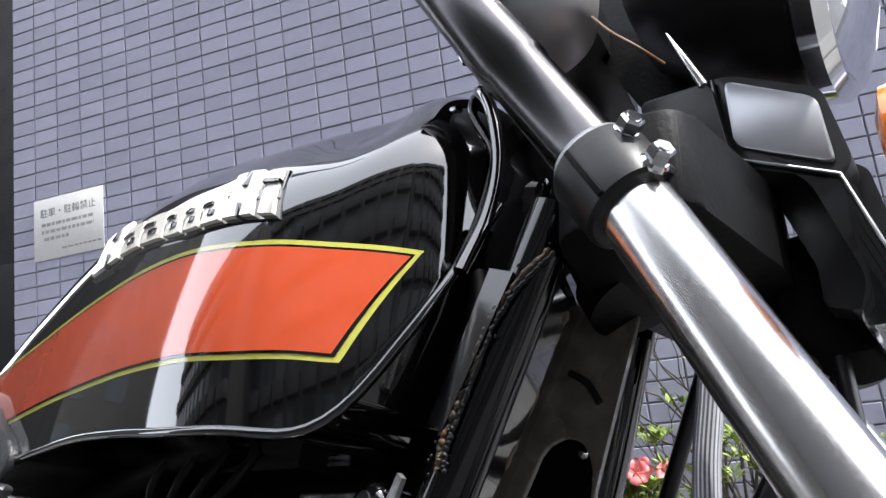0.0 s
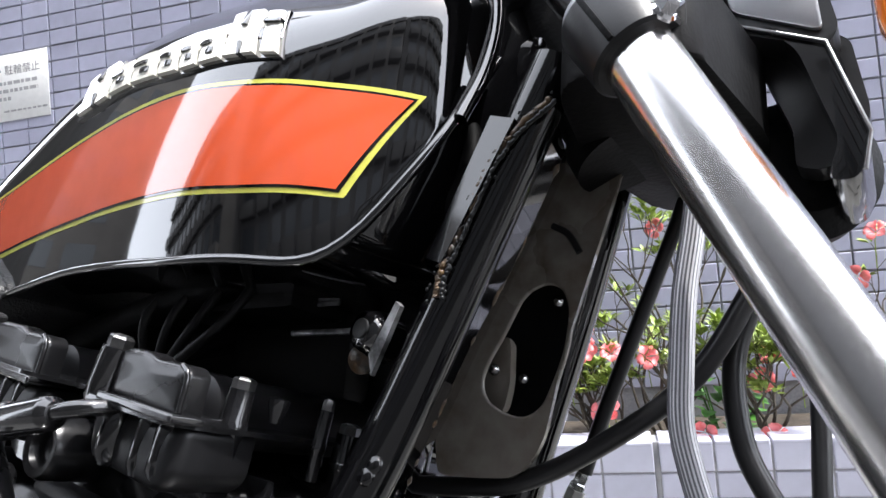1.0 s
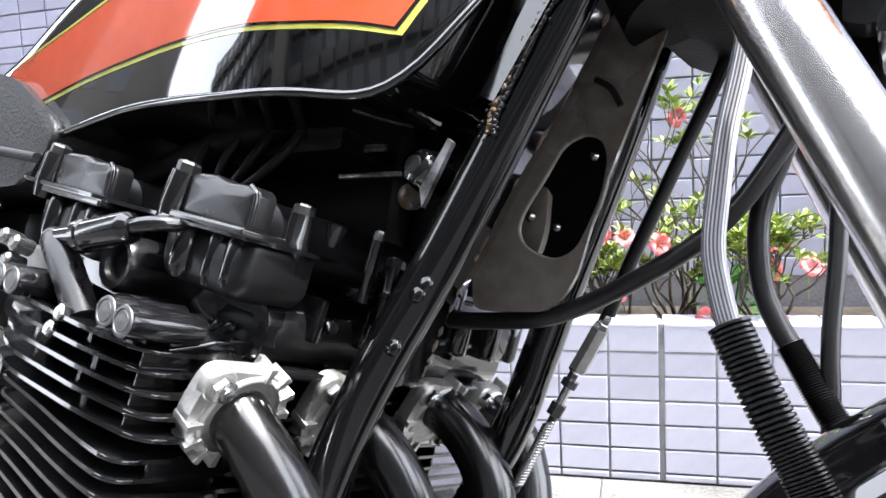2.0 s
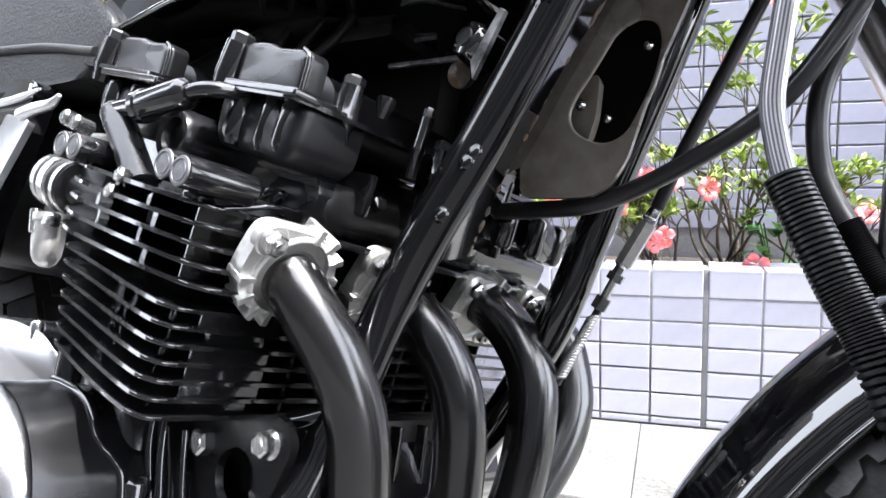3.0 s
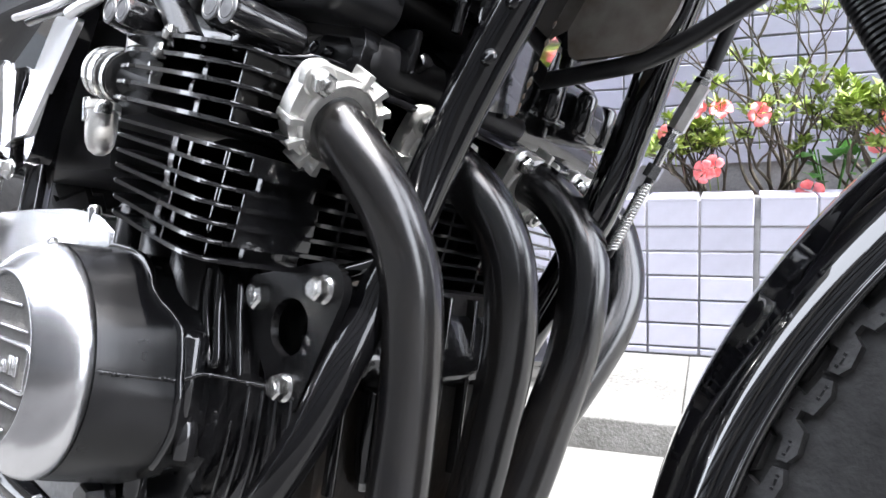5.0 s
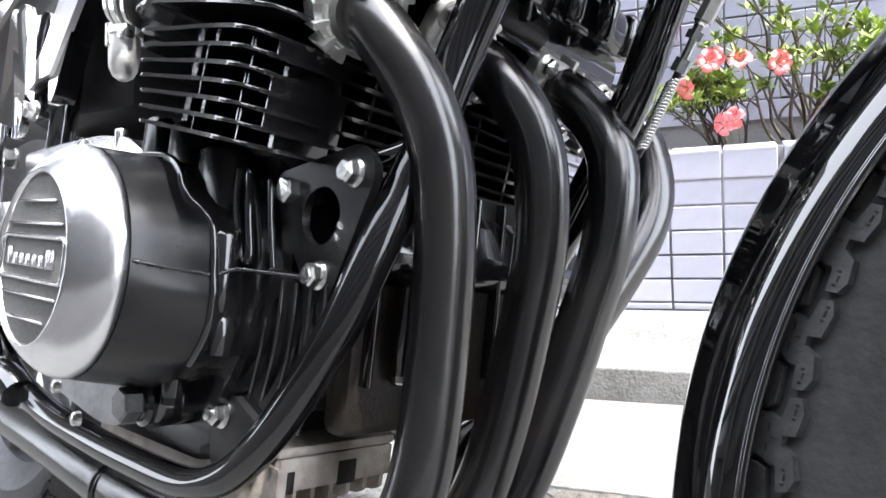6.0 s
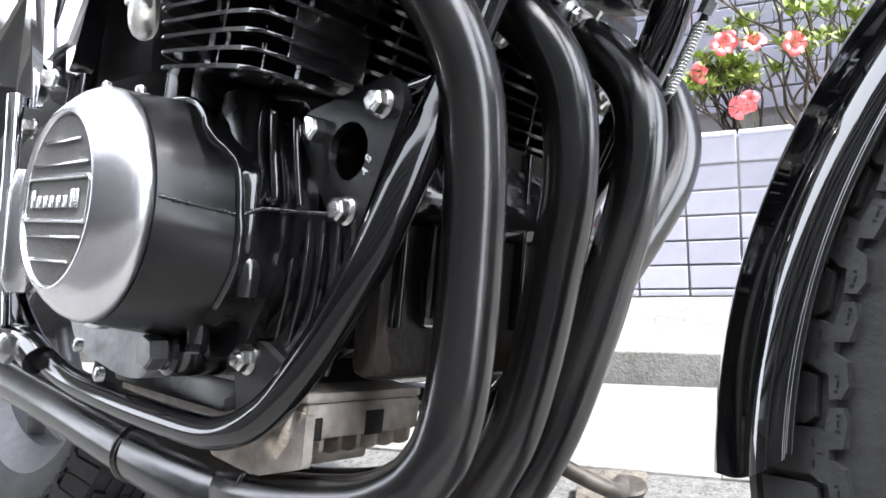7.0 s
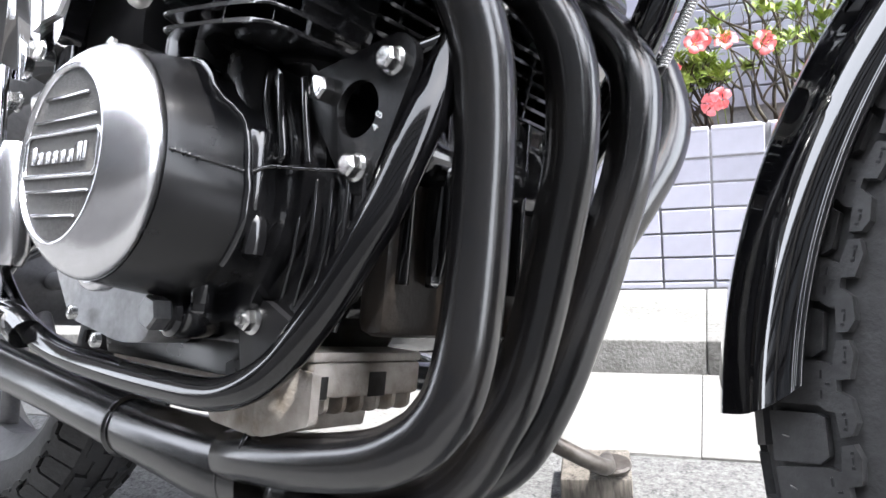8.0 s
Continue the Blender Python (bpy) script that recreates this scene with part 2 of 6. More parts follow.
def rounded(pts, r, n=5):
    """An outline with its corners rounded by about r."""
    out = []
    k = len(pts)
    for i in range(k):
        a, b, c = V(pts[i - 1]), V(pts[i]), V(pts[(i + 1) % k])
        d1, d2 = (a - b), (c - b)
        q = min(r, d1.length * 0.48, d2.length * 0.48)
        s, e = b + d1.normalized() * q, b + d2.normalized() * q
        for j in range(n + 1):
            t = j / n
            out.append(tuple((1 - t) ** 2 * s + 2 * t * (1 - t) * b + t * t * e))
    return out


def inset(pts, d):
    """The outline moved inwards by d (its points run against the clock)."""
    out = []
    for i in range(len(pts)):
        a, b, c = V(pts[i - 1]), V(pts[i]), V(pts[(i + 1) % len(pts)])
        n1, n2 = V((-(b - a).y, (b - a).x)).normalized(), V((-(c - b).y, (c - b).x)).normalized()
        s = n1 + n2
        out.append(tuple(b + s * (d / max(0.5, 1 + n1.dot(n2)))))
    return out


def pillow(pts, r, m, depth, bevel, dome=0.0, segs=5):
    """Like prism, with a broad soft edge on its outer side and a slightly domed face."""
    if sum(p[0] * q[1] - q[0] * p[1] for p, q in zip(pts, pts[1:] + pts[:1])) < 0:
        pts = pts[::-1]
    bm = bmesh.new()
    rows = [(0.0, 0.0), (0.0, depth - bevel)]
    for k in range(1, segs + 1):
        a = 0.5 * math.pi * k / segs
        rows.append((bevel * (1 - math.cos(a)), depth - bevel + bevel * math.sin(a)))
    rows.append((bevel * 1.5, depth + dome * 0.6))
    rings = [[bm.verts.new((u, v, h)) for u, v in rounded(inset(pts, d), max(r, 0.001))] for d, h in rows]
    n = len(rings[0])
    bm.faces.new(rings[0][::-1])
    for r0, r1 in zip(rings, rings[1:]):
        for i in range(n):
            bm.faces.new((r0[i], r0[(i + 1) % n], r1[(i + 1) % n], r1[i]))
    mid = V((0, 0, 0))
    for v in rings[-1]:
        mid += v.co / n
    mid.z = depth + dome
    mid = bm.verts.new(mid)
    for i in range(n):
        bm.faces.new((rings[-1][i], rings[-1][(i + 1) % n], mid))
    bmesh.ops.transform(bm, matrix=m, verts=bm.verts)
    return bm


def block(x0, x1, y0, y1, z0, z1, bevel=0.004, bm=None, m=None, segs=2):
    t = (m or Matrix()) @ Matrix.Translation((0, 0, z0))
    return prism([(x0, y0), (x1, y0), (x1, y1), (x0, y1)], t, z1 - z0, bevel, bm, segs)


# The side plane of the machine: u ahead, v up, third axis towards the onlooker's side.
def side_plane(y):
    return Matrix(((1, 0, 0, 0), (0, 0, -1, y), (0, 1, 0, 0), (0, 0, 0, 1)))


def hex_bolt(parent, at, axis, af=0.012, high=0.007, flange=0.0, stud=0.0, mat=None, name="bolt", label=""):
    """A hexagon bolt head, with a flange under it and a stud's end before it where they show."""
    axis = V(axis).normalized()
    bm = bmesh.new()
    if flange:
        lathe([(0, flange), (0.0015, flange), (0.003, af * 0.55)], at, axis, 24, bm)
    top = V(at) + axis * (0.002 if flange else 0)
    r = af / math.sqrt(3)
    lathe([(0, r), (high * 0.82, r), (high, r * 0.82)], top, axis, 6, bm)
    if stud:
        lathe([(0, r * 0.52), (stud * 0.9, r * 0.52), (stud, r * 0.42)], top + axis * high, axis, 16, bm)
    else:
        lathe([(high - 0.0005, r * 0.6), (high + 0.0006, r * 0.55)], top, axis, 18, bm)
    return part(name, bm, mat or zinc, parent, label, sharp=30)


def thing(name, label, category, m=None):
    ob = new(name)
    ob.empty_display_size = 0.1
    if m:
        ob.matrix_world = m
    return tagged(ob, label, category)

# ---- the motorcycle ----
# Its own axes: x ahead, y to its left side, z up; it leans on the side stand.
EX, EY, EZ = V((0.949206, -0.314654, 0.0)), V((0.300146, 0.905442, -0.300146)), V((0.094442, 0.284901, 0.953893))
BIKE = Matrix.Translation((0.1812, 0.6454, 0.5819)) @ Matrix((EX, EY, EZ)).transposed().to_4x4()
MID = 0.16
bike = thing("motorcycle", "black motorcycle with orange tank stripe leaning on its side stand", "motorcycle", BIKE)

# Fuel tank
WIDE = [(-0.62, 0.07), (-0.5, 0.1), (-0.4, 0.1165), (-0.3, 0.1321), (-0.17, 0.1481), (-0.04, 0.1547), (0.02, 0.1462), (0.064, 0.1295), (0.094, 0.11), (0.11, 0.092), (0.12, 0.066), (0.125, 0.03)]
LOW = [(-0.62, 0.18), (-0.42, 0.166), (-0.32, 0.169), (-0.23, 0.176), (-0.165, 0.180), (-0.1, 0.1785), (-0.057, 0.1760), (0.0, 0.1740), (0.035, 0.1715), (0.052, 0.1745), (0.065, 0.184), (0.074, 0.194), (0.0835, 0.2085), (0.0928, 0.227), (0.1005, 0.242), (0.1076, 0.260), (0.113, 0.279), (0.1181, 0.306), (0.125, 0.335)]
TOP = [(-0.62, 0.26), (-0.5, 0.2975), (-0.4, 0.3307), (-0.3, 0.3813), (-0.2, 0.4245), (-0.12, 0.437), (-0.02, 0.427), (0.04, 0.4309), (0.075, 0.4370), (0.10, 0.4143), (0.115, 0.385), (0.125, 0.35)]


def tank_side(x, z):
    """Where the tank's near flank lies at x, z."""
    w, lo, hi = table(WIDE, x), table(LOW, x), table(TOP, x)
    mid = lo + (hi - lo) * 0.50
    if z <= mid:
        k = (mid - z) / max(1e-4, mid - lo)
        half = w * (1 - 0.07 * k * k)
    else:
        k = min(1.0, (z - mid) / max(1e-4, hi - mid))
        half = w * (1 - k**1.73) ** (1 / 1.73)
    scoop = 0.012 * math.exp(-(((x - 0.045) / 0.035) ** 2) - (((z - 0.372) / 0.028) ** 2))
    return MID - max(0.0, half - scoop)


def tank_mesh():
    bm = bmesh.new()
    rows = []
    xs = [-0.62 + 0.745 * (1 - (1 - i / 70) ** 1.35) for i in range(71)]
    for x in xs:
        lo, hi = table(LOW, x), table(TOP, x)
        near = []
        for j in range(33):
            k = j / 32
            k = 1 - (1 - k) ** 1.7 if k > 0 else 0
            z = lo + (hi - lo) * k
            near.append((x, tank_side(x, z), z))
        far = [(q[0], 2 * MID - q[1], q[2]) for q in near[-2::-1]]
        rows.append([bm.verts.new(q) for q in near + far])
    for a, b in zip(rows, rows[1:]):
        for j in range(len(a) - 1):
            bm.faces.new((a[j], a[j + 1], b[j + 1], b[j]))
        bm.faces.new((a[-1], a[0], b[0], b[-1]))
    bm.faces.new(rows[0])
    bm.faces.new(rows[-1][::-1])
    return bm


tank = part("fuel_tank", tank_mesh(), paint_black, bike, "gloss black steel fuel tank with an orange stripe", sharp=60)
# Welded seam along the lower edge
edge = [(x, tank_side(x, table(LOW, x)) - 0.001, table(LOW, x) - 0.001) for x in [-0.5 + 0.62 * i / 40 for i in range(41)]]
part("seam_flange", tube(edge, 0.0032, 8, 2), paint_black, tank, sharp=60)
# Front seam running up the nose
nose = [(0.112, MID - 0.088, 0.262), (0.119, MID - 0.075, 0.30), (0.121, MID - 0.068, 0.34), (0.114, MID - 0.066, 0.382), (0.100, MID - 0.060, 0.408), (0.085, MID - 0.045, 0.420)]
part("nose_seam", tube(nose, 0.0045, 8, 6), paint_black, tank, sharp=60)

STRIPE_TOP = [(-0.5, 0.230), (-0.41, 0.2445), (-0.274, 0.2605), (-0.204, 0.270), (-0.151, 0.2770), (-0.11, 0.2810), (-0.062, 0.2822), (-0.0168, 0.2788), (0.018, 0.2755), (0.0588, 0.2702), (0.10, 0.267)]
STRIPE_LOW = [(-0.5, 0.188), (-0.41, 0.1965), (-0.331, 0.2045), (-0.243, 0.212), (-0.18, 0.2157), (-0.115, 0.2188), (-0.05, 0.2187), (-0.002, 0.2157), (0.035, 0.2138), (0.064, 0.2111)]


def stripe_mesh(grow, lift, nx=70, nz=18, hollow=None):
    """The stripe on the tank's flank, wider by grow than its orange field."""
    bm = bmesh.new()
    grid = []
    for i in range(nx + 1):
        row = []
        for j in range(nz + 1):
            v = j / nz
            end = 0.0600 + 0.0334 * v + grow * 1.1 - (grow * 0.3 * (1 - v))
            x = -0.41 + (end + 0.41) * i / nx
            z = (table(STRIPE_LOW, x) - grow) * (1 - v) + (table(STRIPE_TOP, x) + grow) * v
            if x > 0.060:
                z0 = 0.211 + (x - 0.060) * (0.056 / 0.0334)
                z = max(z, min(table(STRIPE_TOP, min(x, 0.1)) + grow, z0 - grow * 2.2))
            z = max(z, table(LOW, x) + 0.002)
            row.append(bm.verts.new((x, tank_side(x, z) - lift, z)))
        grid.append(row)
    for a, b in zip(grid, grid[1:]):
        for j in range(nz):
            bm.faces.new((a[j], a[j + 1], b[j + 1], b[j]))
    return bm


part("pinstripe", stripe_mesh(0.0046, 0.0004), lime, tank, "lime-yellow pinstripe border", sharp=80)
part("stripe_outline", stripe_mesh(0.0016, 0.0008), paint_black, tank, sharp=80)
part("stripe_field", stripe_mesh(0.0, 0.0012), orange, tank, "bright orange enamel field", sharp=80)


BADGE_BASE = [(-0.19, 0.2965), (-0.138, 0.3030), (-0.105, 0.3032), (-0.06, 0.2992), (-0.02, 0.2983), (0.003, 0.2970), (0.021, 0.2945)]


def badge_block(x0, x1, v0, v1, lift, sink=0.002, n=4):
    """A raised block on the tank's flank, x along the badge, v across it; it leans back as it rises."""
    bm = bmesh.new()
    lo, hi = [], []
    for v in (v0, v1):
        for i in range(n + 1):
            x = x0 + (x1 - x0) * i / n
            z = table(BADGE_BASE, x) + v
            x -= 0.15 * v
            y = tank_side(x, z)
            lo.append((x, y + sink, z))
            hi.append((x, y - lift, z + lift * 0.2))

    def ring(p):
        return p[: n + 1] + p[n + 1 :][::-1]

    a, b = [bm.verts.new(q) for q in ring(lo)], [bm.verts.new(q) for q in ring(hi)]
    bm.faces.new(a)
    bm.faces.new(b[::-1])
    k = len(a)
    for i in range(k):
        bm.faces.new((a[i], b[i], b[(i + 1) % k], a[(i + 1) % k]))
    bmesh.ops.bevel(bm, geom=[e for e in bm.edges if e.verts[0] in b and e.verts[1] in b], offset=0.0006, segments=1, affect="EDGES", clamp_overlap=True)
    return bm


badge = part("badge", badge_block(-0.188, 0.0225, -0.0025, 0.020, 0.0022, n=16), paint_black, tank, "raised tank badge, white shapes on black")
for x0, x1, h in ((-0.185, -0.146, 0.034), (-0.142, -0.117, 0.022), (-0.114, -0.085, 0.022), (-0.082, -0.062, 0.022), (-0.059, -0.043, 0.022), (-0.040, -0.0225, 0.023), (-0.0195, 0.0040, 0.037), (0.0085, 0.0200, 0.034)):
    if h > 0.03:
        part("badge_backing", badge_block(x0 - 0.0020, x1 + 0.0022, 0.012, h + 0.002, 0.0022), paint_black, badge)
    shape = part("badge_shape", badge_block(x0, x1, 0.0, h, 0.0048), white_plastic, badge)
    w = x1 - x0
    if h < 0.03:
        part("badge_slot", badge_block(x0 + w * 0.34, x1 - w * 0.30, 0.0050, 0.0092, 0.0052), paint_black, shape)
        part("badge_slot", badge_block(x0 - 0.0003, x0 + w * 0.55, 0.0130, 0.0160, 0.0052), paint_black, shape)
    elif w > 0.015:
        part("badge_slot", badge_block(x0 + w * 0.42, x0 + w * 0.60, 0.0240, h + 0.0006, 0.0052), paint_black, shape)
        part("badge_slot", badge_block(x0 + w * 0.48, x0 + w * 0.62, -0.0006, 0.0090, 0.0052), paint_black, shape)
    else:
        part("badge_slot", badge_block(x0 - 0.0006, x1 + 0.0006, 0.0235, 0.0265, 0.0052), paint_black, shape)

# Frame
down_r = part("frame_downtube", tube([(0.164, 0.088, 0.294), (0.134, 0.084, 0.217), (0.083, 0.080, 0.095), (0.050, 0.078, 0.028), (0.030, 0.075, -0.022), (0.021, 0.066, -0.070), (0.017, 0.052, -0.110), (0.014, 0.037, -0.148), (0.006, 0.027, -0.186), (-0.006, 0.022, -0.2134), (-0.0235, 0.020, -0.2415), (-0.0428, 0.019, -0.2656), (-0.0648, 0.019, -0.2868), (-0.0895, 0.018, -0.3021), (-0.1234, 0.018, -0.3118), (-0.1767, 0.018, -0.3145), (-0.2565, 0.017, -0.3141), (-0.3447, 0.016, -0.3094), (-0.405, 0.010, -0.291), (-0.45, 0.006, -0.262), (-0.50, 0.006, -0.22)], 0.0150, 22, 8, radii=[0.98, 0.98, 0.98, 0.98, 0.96, 0.93, 0.88, 0.84, 0.80, 0.78, 0.77, 0.76, 0.75, 0.74, 0.73, 0.73, 0.73, 0.73, 0.73, 0.73, 0.73]), frame_tube, bike, "gloss black steel cradle tube", sharp=60)
part("frame_downtube", tube([(0.146, 0.230, 0.275), (0.122, 0.232, 0.190), (0.090, 0.235, 0.090), (0.0765, 0.237, 0.045), (0.052, 0.238, -0.030), (-0.010, 0.262, -0.130), (-0.055, 0.290, -0.200), (-0.11, 0.302, -0.300), (-0.258, 0.303, -0.3185), (-0.45, 0.305, -0.30)], 0.0145, 20, 8), frame_black, bike, sharp=60)
# Pressed web between the near tube and the gusset
def ribbon(near, far, thick, steps=6):
    """A sheet between two smooth runs, with some thickness."""
    bm = bmesh.new()
    a, b = spline(near, steps), spline(far, steps)
    rows = []
    for p, q in zip(a, b):
        n = (q - p).cross(a[-1] - a[0]).normalized() * thick
        rows.append([bm.verts.new(w) for w in (p, q, q + n, p + n)])
    for r, s in zip(rows, rows[1:]):
        for k in range(4):
            bm.faces.new((r[k], r[(k + 1) % 4], s[(k + 1) % 4], s[k]))
    bm.faces.new(rows[0])
    bm.faces.new(rows[-1][::-1])
    return bm


tube_run = [(0.050, 0.0715, 0.0065), (0.066, 0.0715, 0.0465), (0.083, 0.0715, 0.0885), (0.098, 0.0735, 0.1265), (0.120, 0.0755, 0.1765), (0.140, 0.0775, 0.2265), (0.160, 0.0795, 0.2765)]
weld_run = [(0.044, 0.1235, 0.0165), (0.052, 0.1235, 0.0405), (0.062, 0.1235, 0.0685), (0.077, 0.1235, 0.1015), (0.095, 0.1235, 0.1415), (0.122, 0.1235, 0.1915), (0.152, 0.1235, 0.2585)]
plate_run = [(0.020, 0.1695, 0.0265), (0.030, 0.1695, 0.0545), (0.041, 0.1695, 0.0805), (0.056, 0.1695, 0.1085), (0.072, 0.1695, 0.1445), (0.100, 0.1695, 0.2015), (0.132, 0.1695, 0.2665)]
part("frame_web", ribbon(tube_run, weld_run, 0.003), frame_black, bike, sharp=50)
part("frame_web", ribbon(weld_run, plate_run, 0.003), frame_black, bike, sharp=50)


def bead(run, r, n, seed):
    """A hand-laid weld: a lumpy bead of uneven width along a run."""
    random.seed(seed)
    pts = [p + V((random.uniform(-0.4, 0.4) * r, random.uniform(-0.3, 0.3) * r, random.uniform(-0.4, 0.4) * r)) for p in spline(run, n)]
    return tube(pts, r, 8, 3, radii=[random.uniform(0.65, 1.25) for p in pts])


part("web_seam", bead(weld_run, 0.0030, 12, 14), rusty_enamel, bike, "weld seam with rubbed, rusty enamel", sharp=80)
head_run = [(0.1130, 0.0660, 0.1730), (0.1315, 0.0680, 0.2125), (0.1500, 0.0700, 0.2520)]
part("head_plate", ribbon(head_run, [(0.1020, 0.0685, 0.1780), (0.1175, 0.0710, 0.2185), (0.1330, 0.0735, 0.2590)], -0.003), frame_tube, bike, "gloss black plate welded beside the tube")
# Weld bead along the tube, with spatter
bead_run = [(0.1100, 0.0660, 0.1560), (0.1110, 0.0660, 0.1678), (0.1180, 0.0665, 0.1851), (0.1250, 0.0670, 0.2024), (0.1360, 0.0680, 0.2282), (0.1495, 0.0695, 0.2464), (0.1680, 0.0720, 0.2620)]
part("weld_bead", bead(bead_run, 0.0019, 17, 4), rusty_enamel, down_r, sharp=80)
part("weld_bead", bead([p + V((0.0035, -0.0008, -0.002)) for p in spline(bead_run, 3)], 0.0013, 6, 5), engine_satin, down_r, sharp=80)
bm = bmesh.new()
for c in spline(bead_run, 5):
    lathe([(-0.0010, 0.0004), (0, random.uniform(0.0006, 0.0012)), (0.0010, 0.0004)], c + V((random.uniform(-0.006, 0.007), -0.0010, random.uniform(-0.004, 0.004))), (0.45, 0.2, 0.9), 7, bm)
part("weld_spatter", bm, engine_satin, down_r, sharp=80)
for at in ((0.075, 0.0655, 0.064), (0.063, 0.0655, 0.033), (0.0785, 0.0665, 0.0700)):
    part("tube_rivet", lathe([(-0.002, 0.0056), (0.0000, 0.0052), (0.0008, 0.0042), (0.0013, 0.0028), (0.0015, 0.0006)], at, (-0.1, -1, 0.2), 18), frame_tube, down_r, sharp=80)
# Steering head gusset, a pressed plate with a dished hole
outline = [(0.048, 0.0925), (0.052, 0.0665), (0.080, 0.0665), (0.106, 0.0680), (0.118, 0.0770), (0.127, 0.0935), (0.138, 0.1465), (0.169, 0.2435), (0.180, 0.2815), (0.140, 0.2865), (0.103, 0.2115), (0.074, 0.1485), (0.058, 0.1115)]


def plate_with_hole(outline, hole, m, depth):
    """A plate with one opening through it."""
    bm = bmesh.new()
    n = 48
    c = V((sum(p[0] for p in hole) / len(hole), sum(p[1] for p in hole) / len(hole)))

    def cast(poly, a):
        d = V((math.cos(a), math.sin(a)))
        best = 0.0
        for i in range(len(poly)):
            p, q = V(poly[i]), V(poly[(i + 1) % len(poly)])
            e = q - p
            det = d.x * -e.y + d.y * e.x
            if abs(det) < 1e-12:
                continue
            r = p - c
            t = (r.x * -e.y + r.y * e.x) / det
            s = (d.x * r.y - d.y * r.x) / det
            if t > 0 and -1e-6 <= s <= 1 + 1e-6:
                best = max(best, t)
        return c + d * best

    rings = []
    angles = sorted({math.atan2(p[1] - c.y, p[0] - c.x) % (2 * math.pi) for p in outline} | {2 * math.pi * i / n for i in range(n)})
    for poly, w in ((hole, 0.0), (outline, 0.0), (outline, depth), (hole, depth)):
        rings.append([bm.verts.new((*cast(poly, a), w)) for a in angles])
    k = len(angles)
    for r in range(4):
        a, b = rings[r], rings[(r + 1) % 4]
        for i in range(k):
            bm.faces.new((a[i], a[(i + 1) % k], b[(i + 1) % k], b[i]))
    bmesh.ops.transform(bm, matrix=m, verts=bm.verts)
    return bm


hole = rounded([(0.108, 0.1845), (0.1245, 0.1915), (0.137, 0.1865), (0.1420, 0.172), (0.1395, 0.1480), (0.1325, 0.1265), (0.125, 0.1095), (0.1117, 0.1022), (0.098, 0.1050), (0.084, 0.113), (0.079, 0.125), (0.083, 0.1385), (0.094, 0.157)], 0.008)
gusset = part("steering_gusset", plate_with_hole(rounded(outline, 0.008), hole, side_plane(0.1735), 0.004), gusset_sheen_grey, bike, "black pressed steel gusset plate, its sheen coloured in pale grey", sharp=30)
part("gusset_lip", tube([(u, 0.1715, v) for u, v in hole + hole[:1]], 0.0020, 8, 1), gusset_sheen_grey, gusset, sharp=80)
part("gusset_dish", prism(rounded([(0.068, 0.1145), (0.090, 0.1045), (0.095, 0.1265), (0.094, 0.1605), (0.070, 0.1485)], 0.008), side_plane(0.1905), 0.008, 0.003), gusset_sheen_grey, gusset)
# Black sheet close behind the hole paints in its dark depth
part("gusset_back", prism(rounded([(0.020, 0.0905), (0.095, 0.0855), (0.112, 0.1005), (0.122, 0.1305), (0.128, 0.1705), (0.126, 0.2025), (0.100, 0.2125), (0.020, 0.1605)], 0.008), side_plane(0.212), 0.006), shade_black, gusset)
# Thin black tube stands for the dark opening of a slot
part("slot_rim", tube([(0.128, 0.1680, 0.2275), (0.139, 0.1680, 0.2205), (0.147, 0.1680, 0.2075)], 0.0022, 10, 4), rubber, gusset, sharp=80)
for at in ((0.083, 0.1825, 0.1360), (0.117, 0.2055, 0.1856), (0.0932, 0.2055, 0.1333)):
    part("gusset_rivet", lathe([(0, 0.0042), (0.002, 0.0038), (0.0040, 0.0018)], at, (0, -1, 0), 14), zinc, gusset)
# Steering head and upper frame
part("steering_head", lathe([(0, 0.034), (0.02, 0.035), (0.022, 0.031), (0.13, 0.031), (0.133, 0.036), (0.15, 0.035)], (0.182, MID, 0.262), (-0.42, 0, 0.9), 32), shade_black, bike)
part("frame_backbone", tube([(0.145, MID, 0.345), (0.0, MID, 0.30), (-0.2, MID, 0.24), (-0.5, MID, 0.14)], 0.03, 20, 6), frame_black, bike, sharp=60)
for y in (0.10, 0.22):
    part("frame_rail", tube([(0.15, y + (MID - y) * 0.3, 0.268), (0.05, y, 0.215), (-0.15, y - 0.01, 0.17), (-0.45, y, 0.115), (-0.7, y, 0.11)], 0.0125, 16, 6), shade_black, bike, sharp=60)
# Horn-like knob, coil leads under the tank
boss = part("tank_mount", lathe([(0, 0.0150), (0.010, 0.0138), (0.020, 0.0112), (0.0215, 0.0095)], (0.060, 0.0930, 0.1400), (-0.15, -1, 0.10), 28), frame_black, bike, "tank mount with a rubber bush", sharp=60)
part("mount_bush", lathe([(0, 0.0060), (0.0015, 0.0058), (0.0018, 0.0030)], (0.0569, 0.0718, 0.1421), (-0.15, -1, 0.10), 24), rubber, boss)
part("mount_strap", ribbon([(0.062, 0.078, 0.128), (0.072, 0.074, 0.140), (0.082, 0.072, 0.156)], [(0.066, 0.077, 0.116), (0.076, 0.073, 0.132), (0.086, 0.071, 0.153)], 0.003), rubbed_steel, boss, "strap with its paint rubbed off")
part("rusty_bush", lathe([(0, 0.006), (0.004, 0.0125), (0.010, 0.0125), (0.014, 0.006)], (-0.051, 0.136, 0.195), (0.1, -1, -0.3), 20), rusty_enamel, bike, "rusty rubber bush under the tank")
